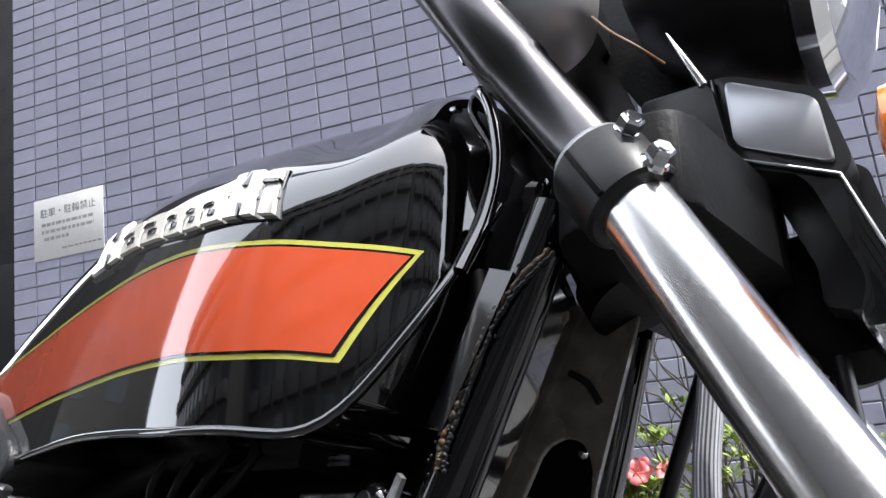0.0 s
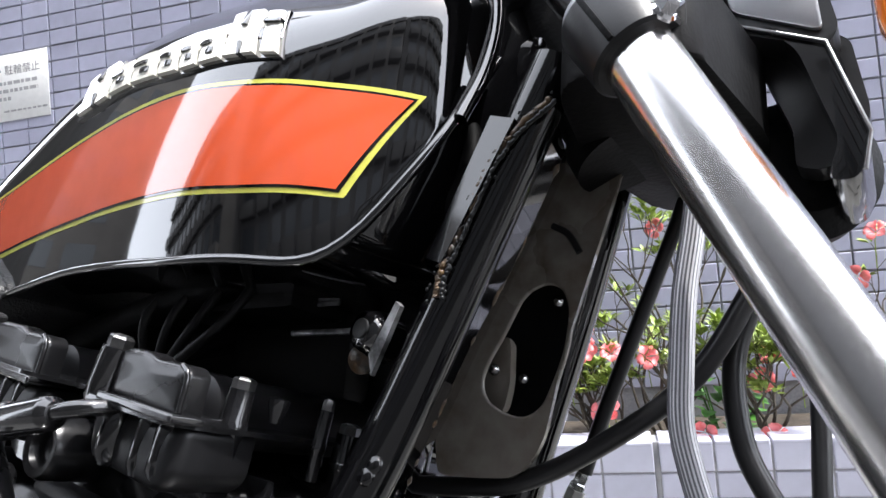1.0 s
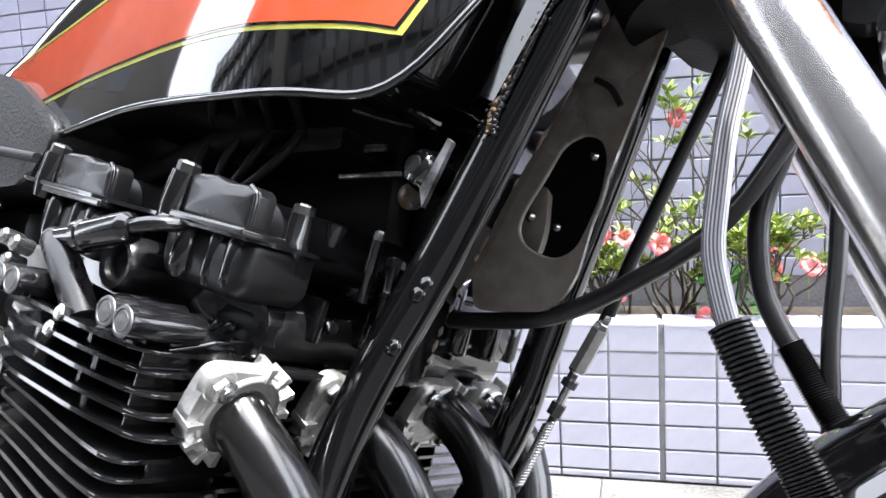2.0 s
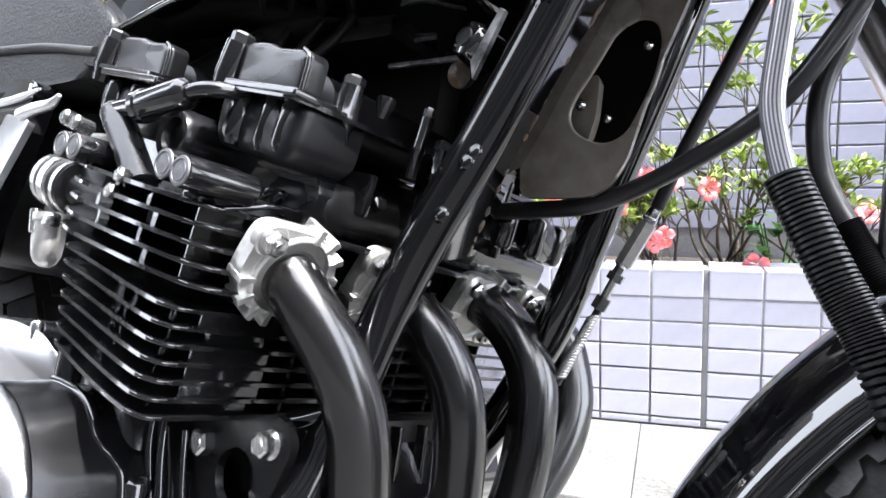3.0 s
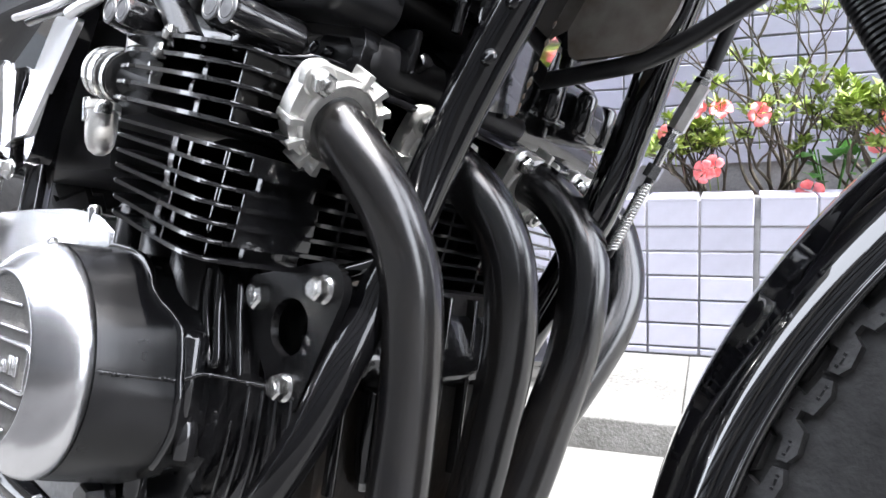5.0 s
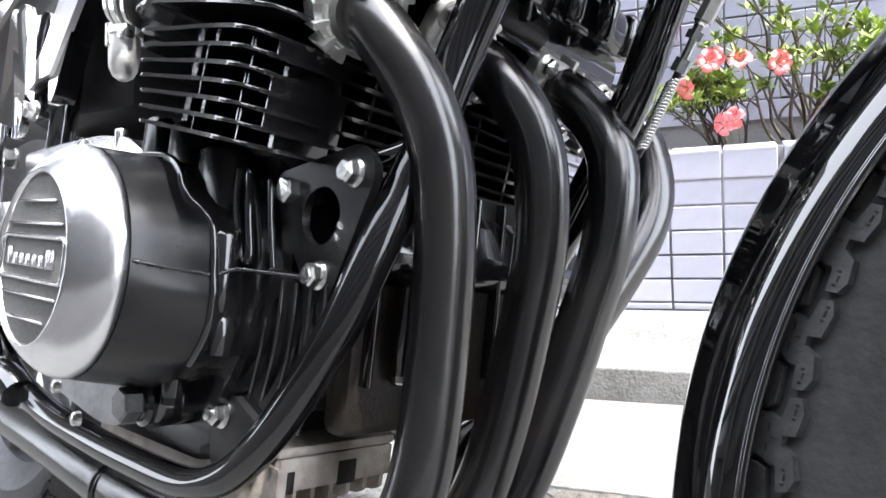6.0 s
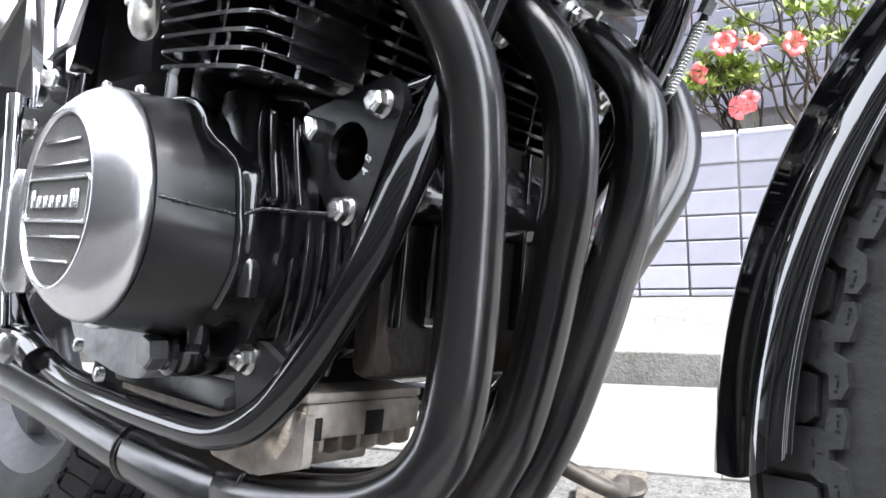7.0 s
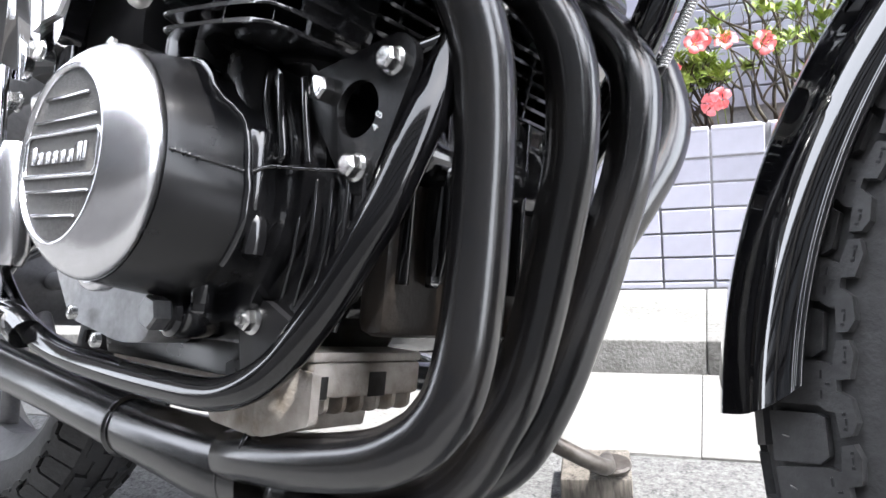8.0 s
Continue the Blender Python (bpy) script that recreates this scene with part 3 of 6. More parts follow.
part("rusty_bush", lathe([(0, 0.004), (0.003, 0.0090), (0.008, 0.0085), (0.011, 0.004)], (0.0405, 0.100, 0.1300), (0.1, -1, -0.3), 18), rusty_enamel, bike)
part("wiring_loop", tube([(-0.02, 0.145, 0.235), (-0.008, 0.14, 0.222), (-0.006, 0.14, 0.205), (-0.016, 0.142, 0.190), (-0.03, 0.15, 0.186)], 0.0022, 8, 6), amber, bike, "brown wiring loop", sharp=80)
part("ignition_coil", block(-0.16, -0.03, 0.10, 0.16, 0.165, 0.20, 0.008), engine_satin, bike)
part("coil_bracket", block(-0.045, 0.020, 0.118, 0.122, 0.150, 0.154, 0.001), rubbed_steel, bike)
part("coil_bracket", block(-0.060, -0.010, 0.125, 0.128, 0.172, 0.175, 0.001), rubbed_steel, bike)
for i in range(4):
    part("coil_lead", tube([(-0.05 - 0.03 * i, 0.09, 0.19), (-0.06 - 0.03 * i, 0.075, 0.155), (-0.09 - 0.02 * i, 0.06 + 0.01 * i, 0.12), (-0.12, 0.05 + 0.02 * i, 0.09)], 0.0035, 8, 6), rubber, bike, sharp=80)

part("wiring_box", block(-0.36, 0.03, 0.20, 0.29, 0.10, 0.25, 0.02), engine_satin, bike)
part("left_coil", block(-0.16, -0.03, 0.165, 0.198, 0.11, 0.20, 0.01), rubber, bike)

# Cylinders: axis tilted ahead by ten degrees
TILT = radians(10)
CYL = Matrix(((math.cos(TILT), 0, math.sin(TILT), -0.125), (0, 1, 0, 0), (-math.sin(TILT), 0, math.cos(TILT), -0.0710), (0, 0, 0, 1)))
block_part = part("cylinder_block", block(-0.050, 0.066, 0.028, 0.292, -0.01, 0.054, 0.022, m=CYL, segs=4), engine_satin, bike, "black painted cylinder block with cooling fins")
head_part = part("cylinder_head", block(-0.066, 0.084, 0.024, 0.296, 0.0545, 0.115, 0.020, m=CYL, segs=4), engine_satin, bike, "black cylinder head")
part("cylinder_base", block(-0.052, 0.068, 0.030, 0.290, -0.050, 0.0, 0.014, m=CYL, segs=3), engine_satin, bike)
HEAD_FIN = [(0.104, -0.030), (0.055, -0.037), (-0.030, -0.036), (-0.082, -0.020), (-0.096, 0.02), (-0.096, 0.30), (-0.082, 0.340), (-0.030, 0.356), (0.055, 0.357), (0.104, 0.350)]
for i in range(7):
    back = -0.048 - 0.0037 * i
    fin = [(0.096, -0.036), (0.065, -0.0355), (0.030, -0.0315), (-0.005, -0.0262), (back, -0.0195), (back - 0.018, 0.012), (-0.085, 0.05), (-0.085, 0.27), (-0.070, 0.308), (-0.035, 0.338), (0.030, 0.355), (0.096, 0.356)]
    o = part("cooling_fin", prism(rounded(fin, 0.014, 5), CYL, 0.0024, 0.0010, segs=2), engine_black, block_part)
    o.matrix_basis = CYL @ Matrix.Translation((0, 0, -0.0150 + 0.0100 * i)) @ CYL.inverted()
for i in range(5):
    o = part("cooling_fin", prism(rounded([(u - (0.004 * i if u > 0.05 else 0), y) for u, y in HEAD_FIN], 0.015, 4), CYL, 0.0025, 0.0010, segs=2), engine_black, head_part)
    o.matrix_basis = CYL @ Matrix.Translation((0, 0, 0.0585 + 0.0105 * i)) @ CYL.inverted()
# Ribs and pads between the fins
for i in range(6):
    v = -0.0150 + 0.0100 * i
    for u, y0, w in ((-0.026, 0.004, 0.0040), (-0.002, 0.002, 0.0022), (0.0075, -0.008, 0.0011), (0.0575, -0.009, 0.0011), (0.0610, -0.009, 0.0011), (0.0835, 0.000, 0.0024), (0.0925, -0.014, 0.0010)):
        if (i * 3 + int(u * 700)) % 4:
            part("fin_rib", block(u - w, u + w, y0, 0.04, v + 0.0020, v + 0.0102, 0.0005, m=CYL, segs=1), engine_black, block_part)
    for y in (0.062, 0.105, 0.168, 0.215, 0.268):
        part("fin_rib", block(0.060, 0.092, y - 0.0014, y + 0.0014, v + 0.0020, v + 0.0102, 0.0005, m=CYL, segs=1), engine_black, block_part)
for i in range(4):
    v = 0.0585 + 0.0105 * i
    for u, y0, w in ((-0.040, -0.010, 0.0030), (0.006, -0.012, 0.0024), (0.021, -0.014, 0.0030), (0.0795, -0.026, 0.0010), (0.070, -0.008, 0.0060)):
        if w < 0.002 or (i + int(u * 1000)) % 2:
            part("fin_rib", block(u - w, u + w, y0, 0.04, v + 0.0020, v + 0.0107, 0.0005, m=CYL, segs=1), engine_black, head_part)
for u, v in ((0.010, 0.103), (0.004, 0.092)):
    c = CYL @ V((u, -0.033, v))
    hex_bolt(head_part, c, (0, -1, 0.2), 0.009, 0.005, 0.0)

# Camshaft cover and its end caps
cover_bm = bmesh.new()
prism(rounded([(-0.112, 0.128), (0.095, 0.118), (0.098, 0.150), (0.070, 0.168), (0.03, 0.162), (-0.02, 0.168), (-0.08, 0.166), (-0.115, 0.170), (-0.122, 0.150)], 0.012), Matrix.Translation((-0.125, 0, -0.0875)) @ pose(0, 0, 0, 0, math.degrees(TILT), 0) @ side_plane(0.325), 0.29, 0.006, cover_bm)
cam_cover = part("camshaft_cover", cover_bm, engine_black, bike, "gloss black camshaft cover")


def cyl_point(u, y, v):
    return CYL @ V((u, y, v))


CAPM = Matrix.Translation((-0.125, -0.0165, -0.0910)) @ pose(0, 0, 0, 0, math.degrees(TILT), 0)
for u0, u1, v0, v1 in ((0.037, 0.099, 0.1955, 0.2215), (-0.113, -0.042, 0.1895, 0.2165)):
    for y in (0.011, 0.258):
        dome = [(u0, v0), (u1 + 0.001, v0), (u1, v1 - 0.004), (u1 - 0.006, v1 - 0.0005), (u1 - 0.030, v1 - 0.001), (u1 - 0.040, v1 + 0.0015), (u0 + 0.008, v1 + 0.001), (u0, v1 - 0.001)]
        part("camshaft_end_cap", pillow(dome, 0.003, CAPM @ side_plane(y + 0.018), 0.015, 0.0045, 0.0006), engine_cap, cam_cover, "squared black end cap", sharp=80)
        part("cap_foot", pillow([(u0 - 0.002, v0 - 0.0035), (u1 + 0.004, v0 - 0.0035), (u1 + 0.0035, v0 + 0.0015), (u0 - 0.001, v0 + 0.0015)], 0.0015, CAPM @ side_plane(y + 0.030), 0.0325, 0.0015, 0.0), engine_black, cam_cover, sharp=80)
        part("cap_edge", tube([CAPM @ V((u1 - 0.0005, y + 0.0045, v0 + 0.002)), CAPM @ V((u1 - 0.0015, y + 0.0045, v1 - 0.006)), CAPM @ V((u1 - 0.008, y + 0.005, v1 - 0.001))], 0.0016, 8, 4), engine_black, cam_cover, sharp=80)
        part("bolt_post", lathe([(-0.008, 0.0075), (0.004, 0.0092), (0.022, 0.0088), (0.025, 0.0085)], CAPM @ V((u0 - 0.010, y + 0.006, v0)), CAPM.to_3x3() @ V((0.12, 0, 1)), 18), engine_black, cam_cover)
        hex_bolt(cam_cover, CAPM @ V((u0 - 0.007, y + 0.006, v0 + 0.025)), CAPM.to_3x3() @ V((0.12, 0, 1)), 0.0125, 0.0065, 0.0, mat=dull_steel)
        part("head_end", pillow([(u0 - 0.012, v0 - 0.037), (u1 - 0.010, v0 - 0.040), (u1 + 0.002, v0 - 0.030), (u1 + 0.002, v0 - 0.004), (u0 - 0.018, v0 - 0.004), (u0 - 0.016, v0 - 0.022)], 0.006, CAPM @ side_plane(y + 0.058), 0.050, 0.009, 0.001), engine_satin, cam_cover, sharp=80)
    for k, (du, r) in enumerate(((0.012, 0.0075), (0.036, 0.0062), (0.052, 0.0085))):
        part("head_boss", lathe([(0, r * 0.6), (0.006, r), (0.028, r), (0.031, r * 0.8)], CAPM @ V((u0 + du - 0.004, 0.020 + 0.003 * k, v0 - 0.036)), CAPM.to_3x3() @ V((0, 0, 1)), 18), engine_black, cam_cover, sharp=60)
    part("cam_tunnel", lathe([(0, 0.012), (0.004, 0.020), (0.14, 0.020), (0.144, 0.012)], CAPM @ V(((u0 + u1) / 2, 0.046, v0 + 0.002)), (0, 1, 0), 32), engine_satin, cam_cover)
# Round plug well between the end caps
part("plug_well", lathe([(0.050, 0.0185), (0.004, 0.0185), (0.0, 0.0165), (0.001, 0.0120), (0.006, 0.0105)], (-0.1060, -0.0040, 0.0640), (0, 1, 0), 32), engine_semi, cam_cover, sharp=40)
# Flange that the cover sits on
ledge = rounded([(-0.148, 0.009), (-0.045, 0.009), (-0.020, 0.030), (0.012, 0.030), (0.020, 0.009), (0.099, 0.009), (0.103, 0.030), (0.106, 0.075), (0.108, 0.12), (0.108, 0.30), (-0.14, 0.31)], 0.006)
part("cover_flange", prism(ledge, CAPM @ Matrix.Translation((0, 0, 0.1905)), 0.0028, 0.0010), engine_black, cam_cover)
for u, y, v, r, n in ((0.094, 0.056, 0.180, 0.0078, 0.034), (0.119, 0.100, 0.176, 0.0042, 0.036), (0.110, 0.135, 0.165, 0.008, 0.034), (0.112, 0.215, 0.165, 0.008, 0.034)):
    part("bolt_post", lathe([(-0.004, r * 0.9), (0.012, r * 0.95), (0.013, r * 1.1), (0.016, r * 1.1), (0.017, r), (n, r * 0.95)], CAPM @ V((u, y, v)), CAPM.to_3x3() @ V((0, 0, 1)), 18), engine_black, cam_cover)
    hex_bolt(cam_cover, CAPM @ V((u, y, v + n)), CAPM.to_3x3() @ V((0, 0, 1)), min(0.0115, r * 1.5), 0.006, 0.0, mat=dull_steel)
part("head_lump", block(0.030, 0.118, 0.200, 0.285, 0.150, 0.190, 0.014, m=CAPM, segs=4), engine_black, cam_cover)
part("head_lump", block(0.040, 0.126, 0.262, 0.318, 0.146, 0.182, 0.010, m=CAPM, segs=3), engine_black, cam_cover)
for u, y in ((0.124, 0.215), (0.126, 0.258), (0.122, 0.300)):
    part("head_boss", lathe([(0, 0.006), (0.004, 0.0085), (0.030, 0.0085), (0.034, 0.006)], CAPM @ V((u, y, 0.148)), CAPM.to_3x3() @ V((0, 0, 1)), 18), engine_black, cam_cover, sharp=60)
part("cover_lug", lathe([(0, 0.003), (0.010, 0.0062), (0.013, 0.0062), (0.014, 0.004)], CAPM @ V((0.110, 0.070, 0.200)), CAPM.to_3x3() @ V((0, 0, 1)), 18), engine_black, cam_cover)
for y in (0.085, 0.13, 0.19, 0.245):
    part("head_rib", block(0.060, 0.106, y - 0.003, y + 0.003, 0.140, 0.168, 0.0025, m=CAPM), engine_black, cam_cover)
    part("head_stud", lathe([(-0.004, 0.005), (0.006, 0.005), (0.007, 0.0035)], CAPM @ V((0.100, y + 0.012, 0.150)), CAPM.to_3x3() @ V((1, -0.2, 0.5)), 12), engine_black, cam_cover)
part("cover_step", block(0.04, 0.098, 0.05, 0.24, 0.122, 0.160, 0.017, m=CAPM, segs=4), engine_satin, cam_cover)
part("head_ridge", block(0.03, 0.112, 0.03, 0.315, 0.118, 0.1225, 0.0015, m=CAPM), engine_black, head_part)
for k, (y, z, r) in enumerate(((0.003, 0.0301, 0.0052), (0.012, 0.0315, 0.0024), (0.020, 0.0338, 0.0026), (0.031, 0.0336, 0.0034), (0.045, 0.0330, 0.0032), (0.058, 0.0340, 0.0032), (0.071, 0.0350, 0.0034), (0.086, 0.0360, 0.0032), (0.10, 0.0365, 0.0032), (0.175, 0.040, 0.0034), (0.19, 0.040, 0.0034), (0.205, 0.041, 0.0034), (0.22, 0.041, 0.0034), (0.235, 0.042, 0.0034))):
    part("head_stud", lathe([(-0.008, r), (0.001, r), (0.0025, r * 0.6)], (-0.031, y, z), (0.9, -0.3, 0.35), 12), engine_black, head_part)
part("head_edge", tube([(-0.028, -0.012, 0.016), (-0.022, 0.005, 0.0205), (-0.019, 0.014, 0.0232), (-0.019, 0.035, 0.0245), (-0.019, 0.060, 0.0262), (-0.019, 0.12, 0.0285), (-0.019, 0.21, 0.031), (-0.019, 0.30, 0.034)], 0.0017, 8, 5), engine_black, head_part, sharp=80)
part("head_corner_boss", lathe([(-0.01, 0.0075), (0.004, 0.0075), (0.0075, 0.005)], (-0.045, -0.018, 0.021), (0.5, -0.8, 0.3), 18), engine_black, head_part, sharp=60)
# Round twin plugs of the air valves
for x, z in ((-0.037, 0.036), (-0.021, 0.032), (-0.155, 0.05), (-0.138, 0.048)):
    c = V((x, -0.0465, z - 0.0035))
    tube_part = part("air_port", lathe([(0.0, 0.0084), (0.003, 0.0088), (0.045, 0.0090), (0.048, 0.006)], c, (0, 1, 0), 26), engine_black, head_part)
    part("air_port_ring", lathe([(0.0, 0.0083), (-0.0008, 0.0080), (-0.0010, 0.0065), (-0.0004, 0.0062), (-0.0004, 0.0055), (-0.0009, 0.0052), (-0.0009, 0.0025), (-0.0012, 0.001)], c, (0, 1, 0), 30), dull_alu, tube_part, sharp=30)
# Spark plug cap and lead
cap = part("plug_cap", lathe([(-0.003, 0.006), (0, 0.0090), (0.003, 0.0097), (0.0407, 0.0097), (0.0417, 0.0108), (0.0467, 0.0108), (0.0477, 0.0075)], (-0.0675, -0.0225, 0.0819), (-0.9925, 0.000, -0.122), 28), engine_black, bike, "glossy black spark plug cap")
part("plug_lead", tube([(-0.068, -0.0225, 0.0819), (-0.058, -0.021, 0.0838), (-0.050, -0.014, 0.086), (-0.046, 0.000, 0.088)], 0.0048, 14, 4), engine_black, cap, sharp=80)
part("plug_neck", tube([(-0.112, -0.0225, 0.0762), (-0.126, -0.0225, 0.0760), (-0.143, -0.0225, 0.0745)], 0.0068, 18, 4), engine_black, cap, sharp=60)
part("plug_elbow", tube([(-0.1500, -0.0225, 0.0775), (-0.1450, -0.0225, 0.0740), (-0.1365, -0.0225, 0.0670), (-0.1176, -0.0225, 0.0489), (-0.0960, -0.0225, 0.0260)], 0.0099, 20, 6, radii=[0.60, 0.92, 1.0, 1.0, 1.0]), engine_cap, cap, sharp=50)
part("spark_plug", lathe([(0, 0.006), (0.01, 0.006), (0.011, 0.008), (0.018, 0.008), (0.02, 0.005)], (-0.148, -0.012, 0.004), (-0.05, 0, 1), 6), zinc, bike)

# Exhaust: four headers that run down, back and into one collector
PIPE_Y = (0.020, 0.108, 0.219, 0.302)
AX = V((0.86, 0, -0.5)).normalized()
for i, y in enumerate(PIPE_Y):
    if i == 0:
        pts = [(-0.030, 0.022, 0.006), (-0.008, 0.022, -0.012), (0.013, 0.028, -0.034), (0.030, 0.041, -0.062), (0.039, 0.054, -0.096), (0.041, 0.062, -0.140), (0.0405, 0.066, -0.190), (0.0405, 0.066, -0.235), (0.0395, 0.064, -0.268), (0.0355, 0.062, -0.291), (0.0275, 0.060, -0.3065), (0.0160, 0.057, -0.3190), (-0.0120, 0.054, -0.3338), (-0.065, 0.052, -0.3465), (-0.121, 0.054, -0.3550), (-0.15, 0.058, -0.360)]
    elif i == 1:
        pts = [(-0.030, 0.109, 0.006), (0.000, 0.113, -0.013), (0.027, 0.122, -0.036), (0.044, 0.132, -0.064), (0.0505, 0.139, -0.096), (0.0500, 0.145, -0.140), (0.0430, 0.147, -0.190), (0.0365, 0.144, -0.243), (0.0285, 0.138, -0.290), (0.0165, 0.134, -0.320), (0.003, 0.129, -0.348), (-0.019, 0.120, -0.3700), (-0.060, 0.108, -0.385), (-0.105, 0.098, -0.388), (-0.16, 0.086, -0.386)]
    elif i == 2:
        pts = [(-0.030, 0.219, 0.006), (0.010, 0.225, -0.013), (0.036, 0.227, -0.036), (0.0515, 0.226, -0.062), (0.0565, 0.224, -0.096), (0.0550, 0.221, -0.136), (0.0478, 0.214, -0.180), (0.0400, 0.203, -0.232), (0.027, 0.183, -0.300), (0.006, 0.165, -0.346), (-0.042, 0.142, -0.375), (-0.10, 0.125, -0.389), (-0.17, 0.110, -0.392)]
    else:
        pts = [(-0.030, 0.302, 0.006), (0.003, 0.302, -0.012), (0.030, 0.302, -0.028), (0.0435, 0.300, -0.052), (0.0520, 0.294, -0.080), (0.0525, 0.281, -0.112), (0.0455, 0.259, -0.148), (0.0375, 0.235, -0.182), (0.028, 0.211, -0.218), (-0.045, 0.176, -0.338), (-0.087, 0.143, -0.360), (-0.16, 0.106, -0.372)]
    part("exhaust_header", tube(pts, (0.0178, 0.0176, 0.0186, 0.0192)[i], 32, 8), pipe_black, bike, "matt black exhaust header pipe", sharp=60)
    # Finned clamp on the port
    c = V((0.0, y, -0.0165))
    up = V((0.5, 0, 0.86))
    lat = V((0, 1, 0))
    m = Matrix((lat, up, AX)).transposed().to_4x4()
    m.translation = c - AX * 0.014 + V((0, 0.002, 0))
    clamp = part("exhaust_clamp", plate_with_hole(rounded([(-0.034, 0.028), (-0.034, -0.006), (-0.023, -0.022), (0.0, -0.0285), (0.033, -0.028), (0.034, 0.004), (0.023, 0.022), (0.004, 0.028)], 0.012), [(0.0225 * math.cos(a), 0.0225 * math.sin(a)) for a in (2 * math.pi * q / 32 for q in range(32))], m, 0.011), cast_alu, bike, "bare cast aluminium finned exhaust clamp", sharp=30)
    for q in (84, 56, 30, 4, 192, 218, 244, 268):
        mm = m @ Matrix.Rotation(radians(q), 4, "Z")
        part("clamp_fin", prism(rounded([(0.0235, -0.0016), (0.030, -0.0018), (0.0338, -0.0027), (0.0338, 0.0027), (0.030, 0.0018), (0.0235, 0.0016)], 0.001, 2), mm @ Matrix.Translation((0, 0, -0.001)), 0.0155, 0.0012, segs=1), cast_alu, clamp)
    part("clamp_rim", lathe([(0.0, 0.0265), (0.002, 0.0258), (0.0025, 0.0240), (0.0, 0.0228)], m @ V((0, 0, 0.0108)), AX, 36), cast_alu, clamp, sharp=60)
    for s in (-1, 1):
        at = m @ V((-0.0255 * s, 0.0195 * s, 0.0105))
        part("clamp_boss", lathe([(-0.004, 0.0105), (0.001, 0.0100), (0.002, 0.009)], at, AX, 22), cast_alu, clamp)
        hex_bolt(clamp, at + AX * 0.002, AX, 0.0125, 0.0065, 0.0, 0.002)
coll = part("exhaust_collector", tube([(-0.135, 0.080, -0.372), (-0.175, 0.072, -0.372), (-0.225, 0.064, -0.369), (-0.30, 0.058, -0.365), (-0.42, 0.054, -0.356), (-0.60, 0.05, -0.344), (-0.95, 0.03, -0.31)], 0.0265, 32, 8, radii=[1.35, 1.2, 1.0, 0.85, 0.82, 0.85, 0.9]), pipe_black, bike, "matt black exhaust collector", sharp=60)
for x, yy, z, r in ((-0.150, 0.078, -0.3725, 0.0355), (-0.118, 0.058, -0.351, 0.0213), (-0.118, 0.083, -0.382, 0.0213), (-0.292, 0.0588, -0.3655, 0.0262)):
    part("weld_ring", lathe([(-0.0025, r - 0.004), (-0.001, r), (0.001, r), (0.0025, r - 0.004)], (x, yy, z), (-1, -0.1, 0.0), 32), pipe_black, coll, sharp=80)

# Crankcase
CC = (-0.157, -0.1747)
case_bm = bmesh.new()
prism(rounded([(-0.36, -0.10), (-0.235, -0.088), (-0.06, -0.098), (-0.015, -0.105), (0.0, -0.155), (-0.012, -0.172), (-0.030, -0.180), (-0.050, -0.255), (-0.10, -0.285), (-0.36, -0.285), (-0.40, -0.22)], 0.02), side_plane(0.29), 0.228, 0.006, case_bm)
prism(rounded([(-0.36, -0.10), (-0.235, -0.088), (-0.075, -0.096), (-0.062, -0.110), (-0.050, -0.165), (-0.060, -0.22), (-0.08, -0.255), (-0.10, -0.278), (-0.36, -0.285), (-0.40, -0.22)], 0.012), side_plane(0.064), 0.034, 0.006, case_bm)
prism(rounded([(-0.06, -0.166), (-0.012, -0.172), (-0.022, -0.215), (-0.060, -0.258), (-0.09, -0.258)], 0.008), side_plane(0.064), 0.036, 0.004, case_bm)
prism(rounded([(-0.30, -0.095), (-0.100, -0.098), (-0.080, -0.108), (-0.054, -0.165), (-0.070, -0.22), (-0.092, -0.258), (-0.13, -0.268), (-0.30, -0.272)], 0.010), side_plane(0.034), 0.020, 0.005, case_bm)
case = part("crankcase", case_bm, engine_black, bike, "black painted crankcase")
# Housing that swells from the round cover out to the cast shoulder
SHOULDER = [(-180, 0.074), (-120, 0.076), (-80, 0.079), (-50, 0.082), (-37, 0.085), (-21, 0.086), (-9, 0.083), (3, 0.0790), (14, 0.0785), (24, 0.0785), (30, 0.0762), (37, 0.0735), (44, 0.0740), (52, 0.0772), (58, 0.0778), (84, 0.0728), (120, 0.072), (180, 0.074)]


def on_housing(deg, f):
    deg = (deg + 180) % 360 - 180
    for (a0, r0), (a1, r1) in zip(SHOULDER, SHOULDER[1:]):
        if a0 <= deg <= a1:
            k = (deg - a0) / (a1 - a0)
            k = k * k * (3 - 2 * k)
            ro = r0 + (r1 - r0) * k
            break
    r = 0.0716 + (ro - 0.0716) * min(1.0, f) ** 0.85
    high = max(0.0, min(1.0, (deg - 20) / 26))
    high = high * high * (3 - 2 * high)
    y = -0.0532 + (0.046 - 0.011 * high) * min(1.0, f) + 0.004 * max(0.0, f - 0.75) ** 2 * 4
    if f > 1:
        y += (f - 1) * 0.06
        r -= (f - 1) * 0.002
    return V((CC[0] + r * math.cos(radians(deg)), y, CC[1] + r * math.sin(radians(deg))))


